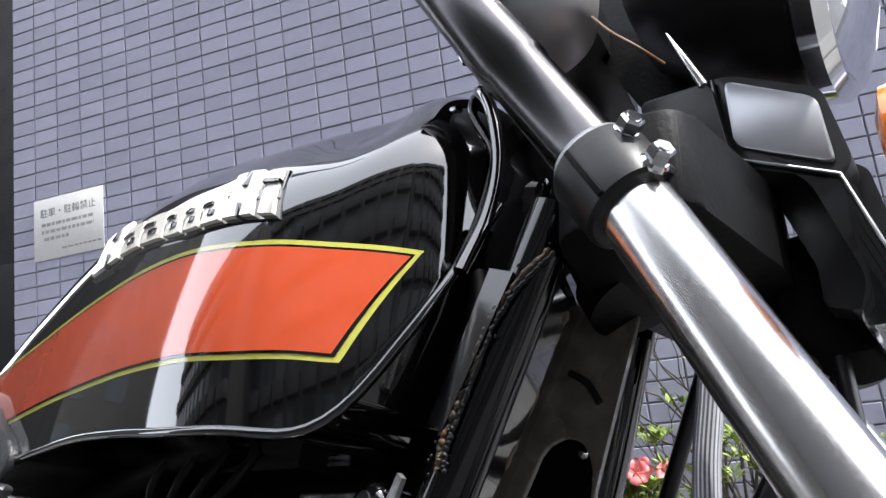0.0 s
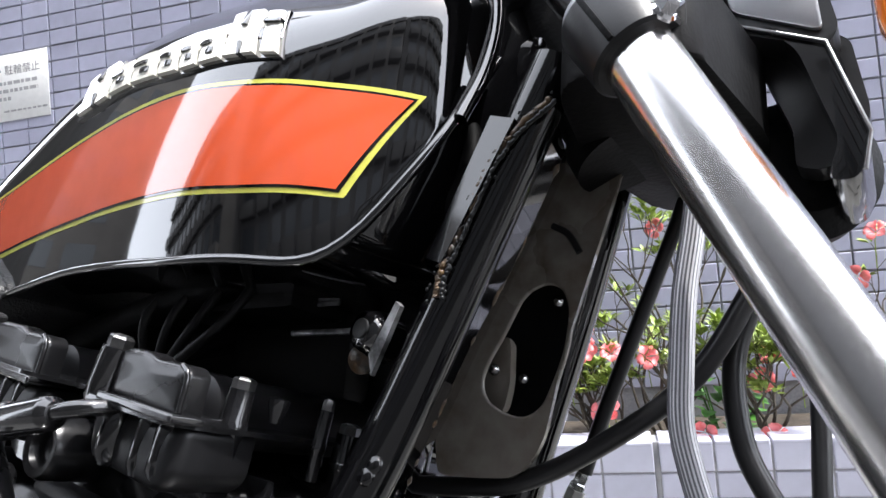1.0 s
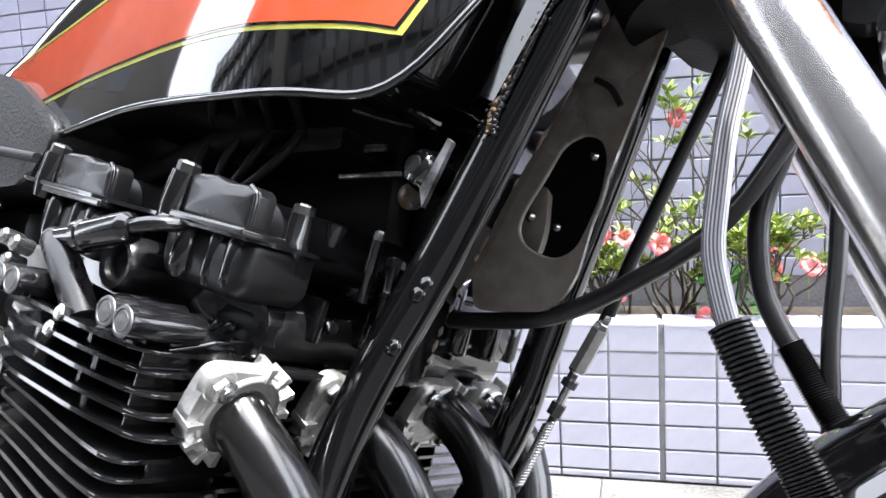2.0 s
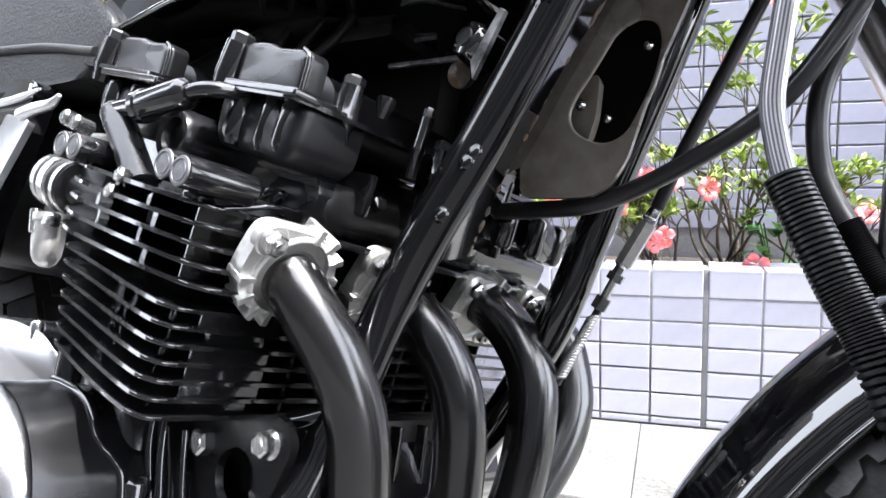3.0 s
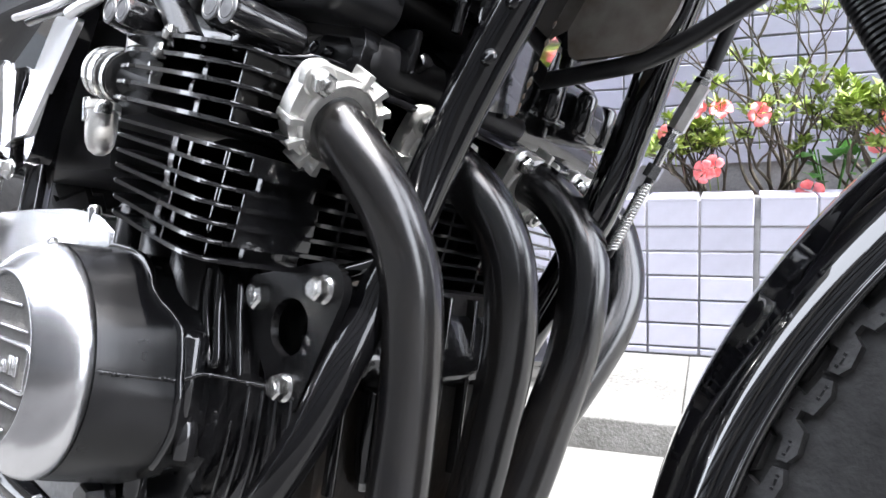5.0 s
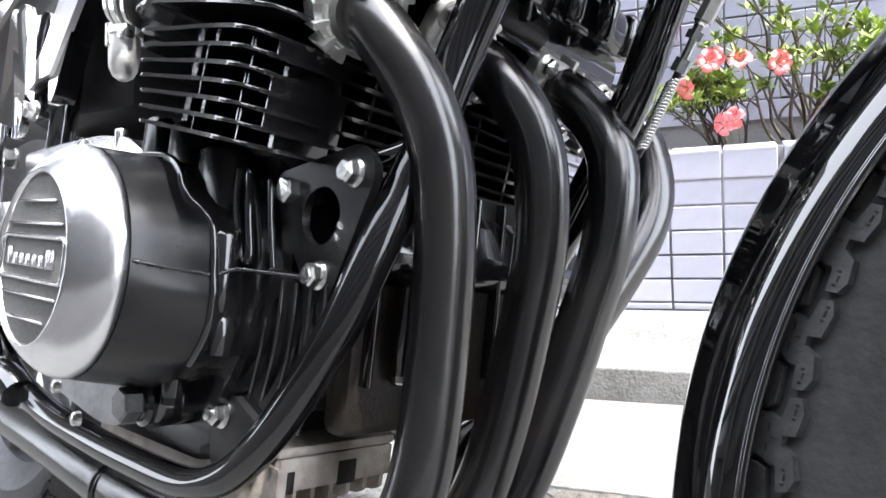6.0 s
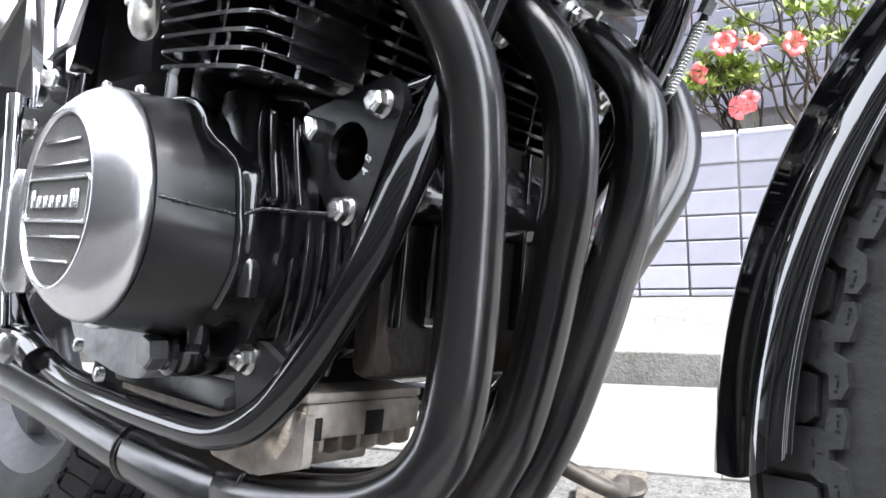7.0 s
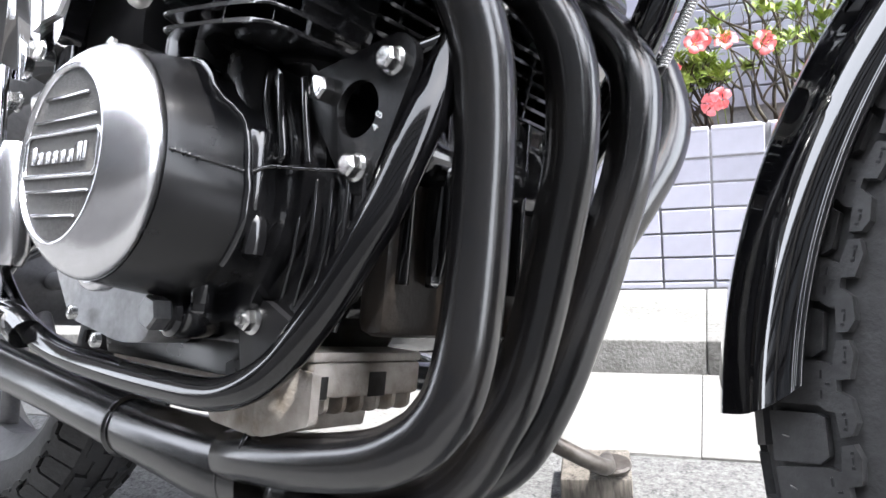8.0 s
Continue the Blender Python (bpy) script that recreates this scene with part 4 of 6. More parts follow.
def housing():
    bm = bmesh.new()
    steps = (0, 0.12, 0.3, 0.5, 0.7, 0.85, 0.95, 1.0, 1.05, 1.15, 1.9)
    rings = [[bm.verts.new(on_housing(360 * q / 180, f)) for q in range(180)] for f in steps]
    for r0, r1 in zip(rings, rings[1:]):
        for q in range(180):
            bm.faces.new((r0[q], r0[(q + 1) % 180], r1[(q + 1) % 180], r1[q]))
    return bm


part("ignition_housing", housing(), engine_semi, case, sharp=70)
part("housing_edge", tube([on_housing(a, 1.0) for a in range(-40, 96, 3)], 0.0030, 8, 2), engine_black, case, sharp=80)
# Case halves' joint and cast bosses
joint = [on_housing(a, f) for a, f in ((4, 0.02), (3, 0.2), (2, 0.45), (1, 0.75), (0, 1.0))] + [V((-0.070, 0.004, -0.1695)), V((-0.055, 0.013, -0.1695)), V((-0.029, 0.0235, -0.170)), V((-0.010, 0.026, -0.173))]
part("case_joint", tube(joint, 0.0012, 8, 5), engine_black, case, sharp=80)
for p in spline(joint, 9)[4:-10:2]:
    part("joint_burr", lathe([(-0.001, 0.0006), (0, random.uniform(0.001, 0.0019)), (0.001, 0.0006)], p + V((random.uniform(-0.001, 0.001), -0.0012, random.uniform(-0.0006, 0.0006))), (0, -1, 0.2), 7), engine_black, case, sharp=60)
for x, z0, z1, r, y in ((-0.083, -0.196, -0.1455, 0.0092, -0.003), (-0.097, -0.172, -0.150, 0.0055, -0.006), (-0.194, -0.122, -0.068, 0.0110, 0.004), (-0.152, -0.160, -0.074, 0.0175, 0.009), (-0.112, -0.165, -0.092, 0.0175, 0.010), (-0.080, -0.222, -0.199, 0.0072, -0.001), (-0.119, -0.254, -0.226, 0.0074, -0.006)):
    part("case_boss", lathe([(0, r * (1.3 if r > 0.0105 else 0.9)), (0.010, r * 1.05), (z1 - z0 - 0.004, r), (z1 - z0, r * 0.7)], (x, y + 0.006, z0), (0, 0, 1), 28), engine_cap if r > 0.0105 else engine_black, case, sharp=60)
hex_bolt(case, (-0.080, 0.005, -0.199), (0, 0, 1), 0.010, 0.006, 0.0, mat=engine_black)
hex_bolt(case, (-0.119, 0.000, -0.254), (0, 0, -1), 0.012, 0.006, 0.0, mat=engine_black)
part("case_loop_rib", tube([(-0.0935, 0.014, -0.107), (-0.0900, 0.012, -0.128), (-0.0800, 0.0115, -0.154), (-0.0735, 0.011, -0.1635), (-0.0690, 0.0115, -0.160), (-0.0755, 0.012, -0.135), (-0.0820, 0.014, -0.110)], 0.0030, 10, 5), engine_black, case, sharp=80)
part("case_thin_rib", tube([(-0.0600, 0.014, -0.114), (-0.0540, 0.013, -0.138), (-0.0480, 0.014, -0.166)], 0.0020, 8, 5), engine_black, case, sharp=80)
for i in range(6):
    x = -0.080 + 0.0135 * i
    part("case_rib", tube([(x, 0.026, -0.174), (x + 0.002, 0.0245, -0.20), (x, 0.0245, -0.222), (x - 0.007, 0.027, -0.240), (x - 0.020, 0.033, -0.262)], 0.0017, 10, 5), engine_black, case, sharp=80)
part("case_front", block(-0.035, -0.012, 0.05, 0.28, -0.264, -0.10, 0.008), stain_and_shade_black, case)
for y in (0.06, 0.088, 0.12, 0.15, 0.18, 0.212, 0.25):
    part("case_rib", block(-0.014, -0.004, y - 0.002, y + 0.002, -0.232, -0.105, 0.001), engine_black, case)
for at in ((-0.008, 0.088, -0.165), (-0.030, 0.212, -0.116)):
    part("front_boss", lathe([(-0.02, 0.009), (0.012, 0.009), (0.013, 0.007)], at, (1, -0.1, 0), 18), engine_black, case)
    hex_bolt(case, V(at) + V((0.013, 0, 0)), (1, -0.1, 0), 0.011, 0.007, 0.0)
part("oil_gallery_post", lathe([(0, 0.005), (0.02, 0.009), (0.055, 0.009), (0.058, 0.006)], (-0.004, 0.085, -0.225), (0, 0, 1), 16), engine_black, case)
hex_bolt(case, (-0.004, 0.085, -0.225), (0, 0, -1), 0.009, 0.005, 0.0)
# Ignition cover
cover = part("ignition_cover", lathe([(0.0000, 0.0708), (0.0015, 0.0718), (0.0055, 0.0716), (0.0085, 0.0704), (0.0130, 0.0677), (0.0172, 0.0640), (0.0206, 0.0603), (0.0230, 0.0572), (0.0252, 0.0546), (0.0263, 0.0529), (0.0263, 0.0516), (0.0248, 0.0504), (0.0220, 0.0500)], (CC[0], -0.0532, CC[1]), (0, -1, 0), 96), brushed_alu, bike, "buffed aluminium round ignition cover", sharp=40)
part("cover_insert", lathe([(0, 0.0502), (0.0032, 0.0500), (0.0036, 0.0492)], (CC[0], -0.0735, CC[1]), (0, -1, 0), 64), insert_grey, cover, "dark crackle-finish insert")
for z, w in ((0.034, 0.029), (0.0205, 0.043), (-0.0220, 0.043), (-0.036, 0.029)):
    part("insert_rib", block(CC[0] - w * 0.93, CC[0] + w * 0.93, -0.0792, -0.0765, CC[1] + z - 0.0010, CC[1] + z + 0.0010, 0.0007), brushed_alu, cover)
ring = rounded([(CC[0] - 0.0468, CC[1] - 0.0127), (CC[0] + 0.0468, CC[1] - 0.0127), (CC[0] + 0.0468, CC[1] + 0.0127), (CC[0] - 0.0468, CC[1] + 0.0127)], 0.006)
part("nameplate_rim", tube([(u, -0.0778, v) for u, v in ring + ring[:1]], 0.0016, 8, 1), brushed_alu, cover, sharp=80)
for i in range(8):
    u = CC[0] - 0.0395 + 0.0099 * i
    h = 0.0112 if i in (0, 6, 7) else 0.0076
    w = 0.0078 if i < 7 else 0.0030
    part("nameplate_shape", block(u, u + w, -0.0792, -0.0768, CC[1] - 0.0056, CC[1] - 0.0056 + h, 0.0008), brushed_alu, cover, "raised plain metal shape")
    if i < 7:
        part("nameplate_slot", block(u + w * 0.36, u + w * 0.64, -0.07945, -0.0790, CC[1] - 0.0058 + 0.0030 * (i % 2), CC[1] - 0.0056 + h * 0.62, 0.0001), insert_grey, cover)
part("cover_lobe", pillow([(-0.194, -0.219), (-0.177, -0.237), (-0.159, -0.2440), (-0.142, -0.2450), (-0.131, -0.240), (-0.119, -0.222), (-0.140, -0.203)], 0.009, side_plane(-0.036), 0.020, 0.006, 0.001), brushed_alu, cover, sharp=80)
part("cover_lobe", pillow([(-0.236, -0.200), (-0.222, -0.232), (-0.200, -0.252), (-0.184, -0.254), (-0.168, -0.246), (-0.160, -0.225), (-0.20, -0.19)], 0.012, side_plane(-0.028), 0.012, 0.005, 0.001), brushed_alu, cover, sharp=80)
for x, y, z in ((-0.150, -0.0585, -0.1045), (-0.206, -0.0400, -0.228)):
    part("cover_screw", lathe([(0, 0.0040), (0.003, 0.0038), (0.0035, 0.0026)], (x, y, z), (0, -1, 0.2), 16), zinc, cover)
# Clutch side case behind the cover, bare aluminium
part("clutch_case", prism(rounded([(-0.335, -0.20), (-0.30, -0.14), (-0.28, -0.235), (-0.235, -0.246), (-0.180, -0.247), (-0.166, -0.262), (-0.172, -0.284), (-0.205, -0.288), (-0.285, -0.278), (-0.325, -0.235)], 0.015), side_plane(0.03), 0.034, 0.008, segs=3), side_alu, bike, "dull cast aluminium lower side case")
part("upper_side_case", prism(rounded([(-0.44, -0.086), (-0.36, -0.080), (-0.283, -0.0765), (-0.235, -0.0800), (-0.206, -0.0925), (-0.206, -0.120), (-0.42, -0.13)], 0.008), side_plane(0.09), 0.085, 0.006, segs=3), brushed_alu, bike, "bare aluminium top of the side case")
part("case_dowel", lathe([(0, 0.0055), (0.012, 0.0050), (0.014, 0.0035)], (-0.2525, 0.010, -0.086), (0, -0.2, 1), 18), brushed_alu, bike)
for x, z in ((-0.262, -0.272), (-0.222, -0.288)):
    part("case_screw", lathe([(0, 0.0055), (0.004, 0.0052), (0.005, 0.0035)], (x, -0.011, z), (0, -1, 0), 16), zinc, bike)
drain = part("oil_plug", lathe([(0, 0.0160), (0.030, 0.0160), (0.032, 0.0150), (0.036, 0.0150), (0.038, 0.0118), (0.041, 0.0115)], (-0.1435, 0.030, -0.2625), (0, -1, 0), 28), engine_black, bike, "black hexagon oil plug")
part("oil_plug_hexagon", lathe([(0, 0.0112), (0.010, 0.0112), (0.0115, 0.0098)], (-0.1435, -0.0105, -0.2625), (0, -1, 0), 6), dull_steel, drain)
# Sump
sump_bm = prism(rounded([(-0.30, -0.290), (-0.0575, -0.278), (-0.0565, -0.3065), (-0.100, -0.310), (-0.104, -0.336), (-0.108, -0.338), (-0.157, -0.336), (-0.166, -0.326), (-0.30, -0.316)], 0.004), side_plane(0.138), 0.096, 0.003)
sump = part("oil_sump", sump_bm, sump_alu, bike, "bare stained aluminium oil sump")
for i in range(6):
    y = 0.056 + 0.0155 * i
    part("sump_fin", prism(rounded([(-0.20, -0.300), (-0.0575, -0.300), (-0.0580, -0.3145), (-0.064, -0.3180), (-0.20, -0.330)], 0.002), side_plane(y + 0.0018), 0.0036, 0.0008), sump_alu, sump)
part("sump_wall", block(-0.0615, -0.0540, 0.040, 0.139, -0.3055, -0.2835, 0.0025), sump_alu, sump)
part("case_skirt", prism(rounded([(-0.30, -0.255), (-0.085, -0.255), (-0.090, -0.290), (-0.135, -0.302), (-0.30, -0.305)], 0.008), side_plane(0.060), 0.026, 0.005), engine_semi, case)
part("sump_ledge", block(-0.30, -0.0545, 0.039, 0.140, -0.2835, -0.277, 0.002), sump_alu, sump)
part("sump_post", prism(rounded([(-0.106, -0.290), (-0.0535, -0.289), (-0.0530, -0.3215), (-0.0960, -0.3355), (-0.106, -0.3355)], 0.003), side_plane(0.0455), 0.007, 0.0025), sump_alu, sump)
# Flat dark patches on the wall colour in the shade of a groove and notch
part("sump_groove", block(-0.0545, -0.0536, 0.0462, 0.0520, -0.3060, -0.2920, 0.0003), stain_and_shade_black, sump)
part("sump_recess", block(-0.0545, -0.0536, 0.088, 0.104, -0.3060, -0.2900, 0.0003), stain_and_shade_black, sump)


# Front engine bracket with a round opening
plate_out = []
for cx, cz, r in ((0.002, -0.109, 0.0165), (-0.057, -0.118, 0.0125), (-0.019, -0.170, 0.0135)):
    plate_out += [(cx + r * math.cos(a), cz + r * math.sin(a)) for a in (2 * math.pi * q / 16 for q in range(16))]


def hull(points):
    pts = sorted(set((round(a, 6), round(b, 6)) for a, b in points))
    def half(seq):
        h = []
        for p in seq:
            while len(h) > 1 and (h[-1][0] - h[-2][0]) * (p[1] - h[-2][1]) - (h[-1][1] - h[-2][1]) * (p[0] - h[-2][0]) <= 0:
                h.pop()
            h.append(p)
        return h
    a, b = half(pts), half(pts[::-1])
    return a[:-1] + b[:-1]


hole_pts = [(-0.0235 + 0.0168 * math.cos(a), -0.1335 + 0.0172 * math.sin(a)) for a in (2 * math.pi * q / 40 for q in range(40))]
bracket = part("engine_bracket", plate_with_hole(hull(plate_out), hole_pts, side_plane(0.031), 0.006), bracket_black, bike, "black engine bracket with a round opening")
hex_bolt(bracket, (0.0025, 0.0255, -0.109), (0, -1, 0), 0.0122, 0.008, 0.0085, label="zinc flange bolt")
hex_bolt(bracket, (-0.0195, 0.0255, -0.168), (0, -1, 0), 0.0122, 0.008, 0.0085, label="zinc flange bolt")
hex_bolt(bracket, (-0.0525, 0.0255, -0.119), (0, -1, 0), 0.0145, 0.009, 0.0)
part("bracket_pin", tube([(-0.005, 0.04, -0.10), (0.012, 0.05, -0.092), (0.022, 0.055, -0.085)], 0.006, 12, 4), frame_black, bracket, sharp=60)
for x, z, c in ((-0.003, -0.147, "4"), (-0.001, -0.140, "8")):
    cu = bpy.data.curves.new("stamp", "FONT")
    cu.body, cu.size, cu.extrude, cu.align_x = c, 0.0078, 0.0001, "CENTER"
    o = new("stamped_number", cu)
    o.data.materials.append(zinc)
    o.parent = bracket
    o.matrix_basis = side_plane(0.0246) @ Matrix.Translation((x - 0.002, z, 0)) @ Matrix.Rotation(radians(60), 4, "Z")
# Lower mount on the cradle
lug = part("mount_lug", prism(rounded([(-0.112, -0.254), (-0.086, -0.248), (-0.050, -0.264), (-0.058, -0.290), (-0.078, -0.302), (-0.102, -0.298)], 0.006), side_plane(0.028), 0.006, 0.001), engine_satin, bike)
hex_bolt(lug, (-0.095, 0.022, -0.261), (0, -1, 0), 0.0135, 0.007, 0.0100, 0.003, label="zinc nut on a stud")
part("peg_bracket", tube([(-0.38, 0.004, -0.300), (-0.41, 0.0, -0.288), (-0.47, -0.005, -0.285)], 0.014, 16, 4), frame_black, bike, sharp=60)
part("peg_bolt", lathe([(0, 0.014), (0.006, 0.014), (0.008, 0.010)], (-0.405, -0.012, -0.292), (0.2, -1, 0), 6), zinc, bike)

# Fork, clamps and head gear
FA, FB = V((0.123, 0.058, 0.425)), V((0.222, 0.058, 0.262))
FC = V((0.335, 0.058, 0.045))
AXIS = (FC - FB).normalized()
part("fork_tube", lathe([(0.0, 0.0185), ((FC - FB).length + 0.03, 0.0185)], FB - AXIS * 0.02, AXIS, 48), fork_steel, bike, "polished steel fork tube", sharp=60)
UP = (FA - FB).normalized()
up_tube = part("upper_fork_tube", lathe([(0.0, 0.0185), (0.095, 0.0185), (0.097, 0.0200), (0.26, 0.0205)], FB + UP * 0.03, UP, 40), material("dull_fork_cover_steel", (0.10, 0.098, 0.102), 0.22, metal=1.0, amount=0.1), bike, "dull steel upper fork tube", sharp=50)
clampb = part("lower_fork_clamp", lathe([(-0.016, 0.0225), (-0.0145, 0.0245), (0.0165, 0.0255), (0.0185, 0.0245)], FB + UP * 0.018, UP, 40), engine_satin, bike, "black cast fork clamp", sharp=30)
part("dust_ring", lathe([(0.0175, 0.0240), (0.0200, 0.0236), (0.0235, 0.0215), (0.0245, 0.0190)], FB + UP * 0.018, UP, 40), grey_satin, clampb, "pale metal ring on the clamp", sharp=60)
slit = V((0.205, 0.035, 0.279))
slit_out = (slit - FB - UP * (slit - FB).dot(UP)).normalized()
slit_x = UP.cross(slit_out)
slit_m = Matrix((slit_x, slit_out, UP)).transposed().to_4x4()
slit_m.translation = FB + UP * 0.018
# Black strip on the clamp's skin paints the dark inside of its slit
part("clamp_slit", block(-0.0016, 0.0016, 0.022, 0.0259, -0.014, 0.0175, 0.0002, m=slit_m), shade_black, clampb)
part("clamp_ears", block(0.222, 0.244, 0.056, 0.095, 0.272, 0.312, 0.005), engine_satin, clampb)
for d in (0.006, 0.030):
    at = FB + UP * d + V((0.016, -0.0125, 0.010))
    hex_bolt(clampb, at, V((0.75, -0.6, 0.35)), 0.0105, 0.008, 0.0070, mat=chrome)
part("fork_bridge", prism(rounded([(0.175, 0.06), (0.245, 0.05), (0.262, MID), (0.245, 0.27), (0.175, 0.26), (0.155, MID)], 0.02), Matrix.Translation((0, 0, 0.262)), 0.05, 0.008), shade_black, bike, "black cast lower fork bridge")
part("fork_tube", lathe([(0.0, 0.0185), (0.36, 0.0185)], FB + V((0, 0.204, 0)) - AXIS * 0.02, AXIS, 32), fork_steel, bike, sharp=60)
part("upper_fork_tube", lathe([(0.0, 0.0215), (0.26, 0.0215)], FB + V((0, 0.204, 0)) + UP * 0.03, UP, 32), engine_satin, bike, sharp=60)
# Lower fork legs past the view's edge
for y in (0.058, 0.262):
    s = V((0.335, y, 0.045))
    e = V((0.49, y, -0.255))
    leg_bm = lathe([(0, 0.0205), (0.002, 0.027), (0.018, 0.028), (0.03, 0.0245), (0.30, 0.024), (0.345, 0.022)], s - AXIS * 0.012, (e - s), 36)
    part("fork_leg", leg_bm, engine_satin, bike, "satin black lower fork leg", sharp=50)
# Plate over the fork bridge with a satin face
cowl = part("headlamp_bracket", prism(rounded([(0.2365, 0.3895), (0.248, 0.3875), (0.293, 0.3600), (0.301, 0.312), (0.294, 0.302), (0.2400, 0.328)], 0.006), side_plane(0.20), 0.055, 0.003), engine_satin, bike, "black headlamp bracket with a satin face")
part("bracket_face", prism(rounded([(0.2450, 0.3830), (0.2905, 0.3530), (0.2935, 0.3110), (0.2465, 0.3370)], 0.006), side_plane(0.146), 0.004, 0.0015), grey_satin, cowl, "satin grey face plate")
part("bracket_edge", tube([(0.2385, 0.143, 0.3860), (0.2415, 0.143, 0.3310), (0.2940, 0.143, 0.3040), (0.310, 0.143, 0.248), (0.306, 0.143, 0.228)], 0.0014, 8, 1), dull_steel, cowl, sharp=80)
part("bracket_skirt", prism(rounded([(0.253, 0.334), (0.299, 0.300), (0.310, 0.241), (0.303, 0.224), (0.289, 0.225), (0.296, 0.248), (0.280, 0.304), (0.262, 0.326)], 0.006), side_plane(0.215), 0.07, 0.004), engine_black, cowl)
part("bracket_arm", prism(rounded([(0.196, 0.382), (0.239, 0.380), (0.246, 0.322), (0.206, 0.328)], 0.006), side_plane(0.185), 0.05, 0.004), engine_satin, cowl)
part("bracket_shell", prism(rounded([(0.254, 0.323), (0.276, 0.333), (0.293, 0.328), (0.305, 0.317), (0.311, 0.274), (0.308, 0.255), (0.287, 0.241), (0.273, 0.245), (0.273, 0.267)], 0.004), side_plane(0.186), 0.018, 0.003), engine_satin, cowl)
part("bracket_link", tube([(0.2396, 0.064, 0.3625), (0.2462, 0.066, 0.3456), (0.2529, 0.070, 0.3282)], 0.0024, 10, 3, radii=[0.15, 0.7, 1.0]), zinc, cowl, sharp=80)
part("gauge_lead", tube([(0.195, 0.075, 0.405), (0.201, 0.064, 0.3923), (0.2104, 0.063, 0.3775), (0.2239, 0.066, 0.3626), (0.232, 0.080, 0.358)], 0.0009, 8, 5), material("brown_lead_sheath", (0.16, 0.07, 0.02), 0.5), bike, "thin brown lead behind the fork", sharp=80)
part("horn", lathe([(0, 0.03), (0.01, 0.045), (0.03, 0.045), (0.045, 0.03)], (0.262, 0.235, 0.262), (0.35, -1, -0.1), 32), shade_black, bike)
part("headlamp_mount", prism(rounded([(0.146, 0.482), (0.171, 0.432), (0.195, 0.412), (0.246, 0.402), (0.257, 0.421), (0.264, 0.523), (0.118, 0.615)], 0.012), side_plane(0.215), 0.025, 0.003), shade_black, bike, "matt black headlamp mount")
lamp = part("headlamp", lathe([(0, 0.03), (0.02, 0.065), (0.06, 0.085), (0.10, 0.091), (0.108, 0.094), (0.118, 0.094), (0.121, 0.088)], (0.192, MID, 0.500), (0.97, 0, -0.22), 56), engine_satin, bike, "black headlamp shell with a chrome rim", sharp=50)
part("headlamp_rim", lathe([(0, 0.094), (0.004, 0.099), (0.014, 0.099), (0.02, 0.091), (0.018, 0.086)], (0.305, MID, 0.4745), (0.97, 0, -0.22), 56), chrome, lamp)
part("headlamp_glass", lathe([(0, 0.087), (0.008, 0.07), (0.014, 0.04), (0.016, 0.002)], (0.32, MID, 0.471), (0.97, 0, -0.22), 40), chrome, lamp)
ind = part("turn_signal", lathe([(0, 0.014), (0.004, 0.024), (0.03, 0.026), (0.04, 0.018)], (0.318, 0.085, 0.280), (1, -0.1, 0), 28), amber, bike, "amber turn signal")
gauge = part("gauge_cup", lathe([(0, 0.012), (0.006, 0.026), (0.016, 0.035), (0.04, 0.044), (0.075, 0.045), (0.08, 0.04)], (0.149, 0.112, 0.426), (-0.30, 0, 0.95), 40), material("gauge_cup_alloy", (0.42, 0.42, 0.43), 0.4, metal=0.3, amount=0.08), bike, "grey gauge cup", sharp=50)
part("top_fork_bridge", prism(rounded([(0.07, 0.03), (0.14, 0.03), (0.16, MID), (0.14, 0.29), (0.07, 0.29), (0.06, MID)], 0.02), Matrix.Translation((0, 0, 0.478)), 0.03, 0.006), engine_satin, bike)
part("lock_stop", lathe([(0, 0.006), (0.010, 0.0065), (0.014, 0.004)], (0.0893, 0.100, 0.4400), (-0.3, -0.4, 0.85), 16), chrome, bike)

# Front wheel with mudguard
WX, WZ = 0.500, -0.235
GX, GZ = 0.5125, -0.2163
# The fork is turned a little to the machine's left
HUB = V((GX - 0.05, MID - 0.0123, GZ))
STEER = Matrix.Translation(HUB) @ Matrix.Rotation(0.0636, 4, V((-0.42, 0, 0.907)).normalized()) @ Matrix.Translation(-HUB) @ Matrix.Translation((0, -0.0123, 0))
TYRE = [(s * 0.90, r * 0.953) for s, r in ((0.0, 0.340), (0.012, 0.3393), (0.022, 0.3365), (0.032, 0.329), (0.041, 0.317), (0.047, 0.301), (0.048, 0.280), (0.044, 0.262), (0.036, 0.248), (0.030, 0.243))]


def wheel_point(cx, cz, s, r, a):
    return (cx + r * math.cos(a), MID + s, cz + r * math.sin(a))


def ring_mesh(cx, cz, profile, seg, a0=0.0, a1=2 * math.pi, closed=True):
    bm = bmesh.new()
    rows = []
    k = seg if closed else seg + 1
    for i in range(k):
        a = a0 + (a1 - a0) * i / seg
        rows.append([bm.verts.new(wheel_point(cx, cz, s, r, a)) for s, r in profile])
    for i in range(seg):
        p, q = rows[i], rows[(i + 1) % k]
        for j in range(len(profile)):
            j2 = (j + 1) % len(profile)
            bm.faces.new((p[j], p[j2], q[j2], q[j]))
    if not closed:
        bm.faces.new(rows[0])
        bm.faces.new(rows[-1][::-1])
    return bm


def tyre_profile(grow=1.0):
    half = [(s * grow, r) for s, r in TYRE]
    return [(-s, r) for s, r in half[::-1]] + half[1:]


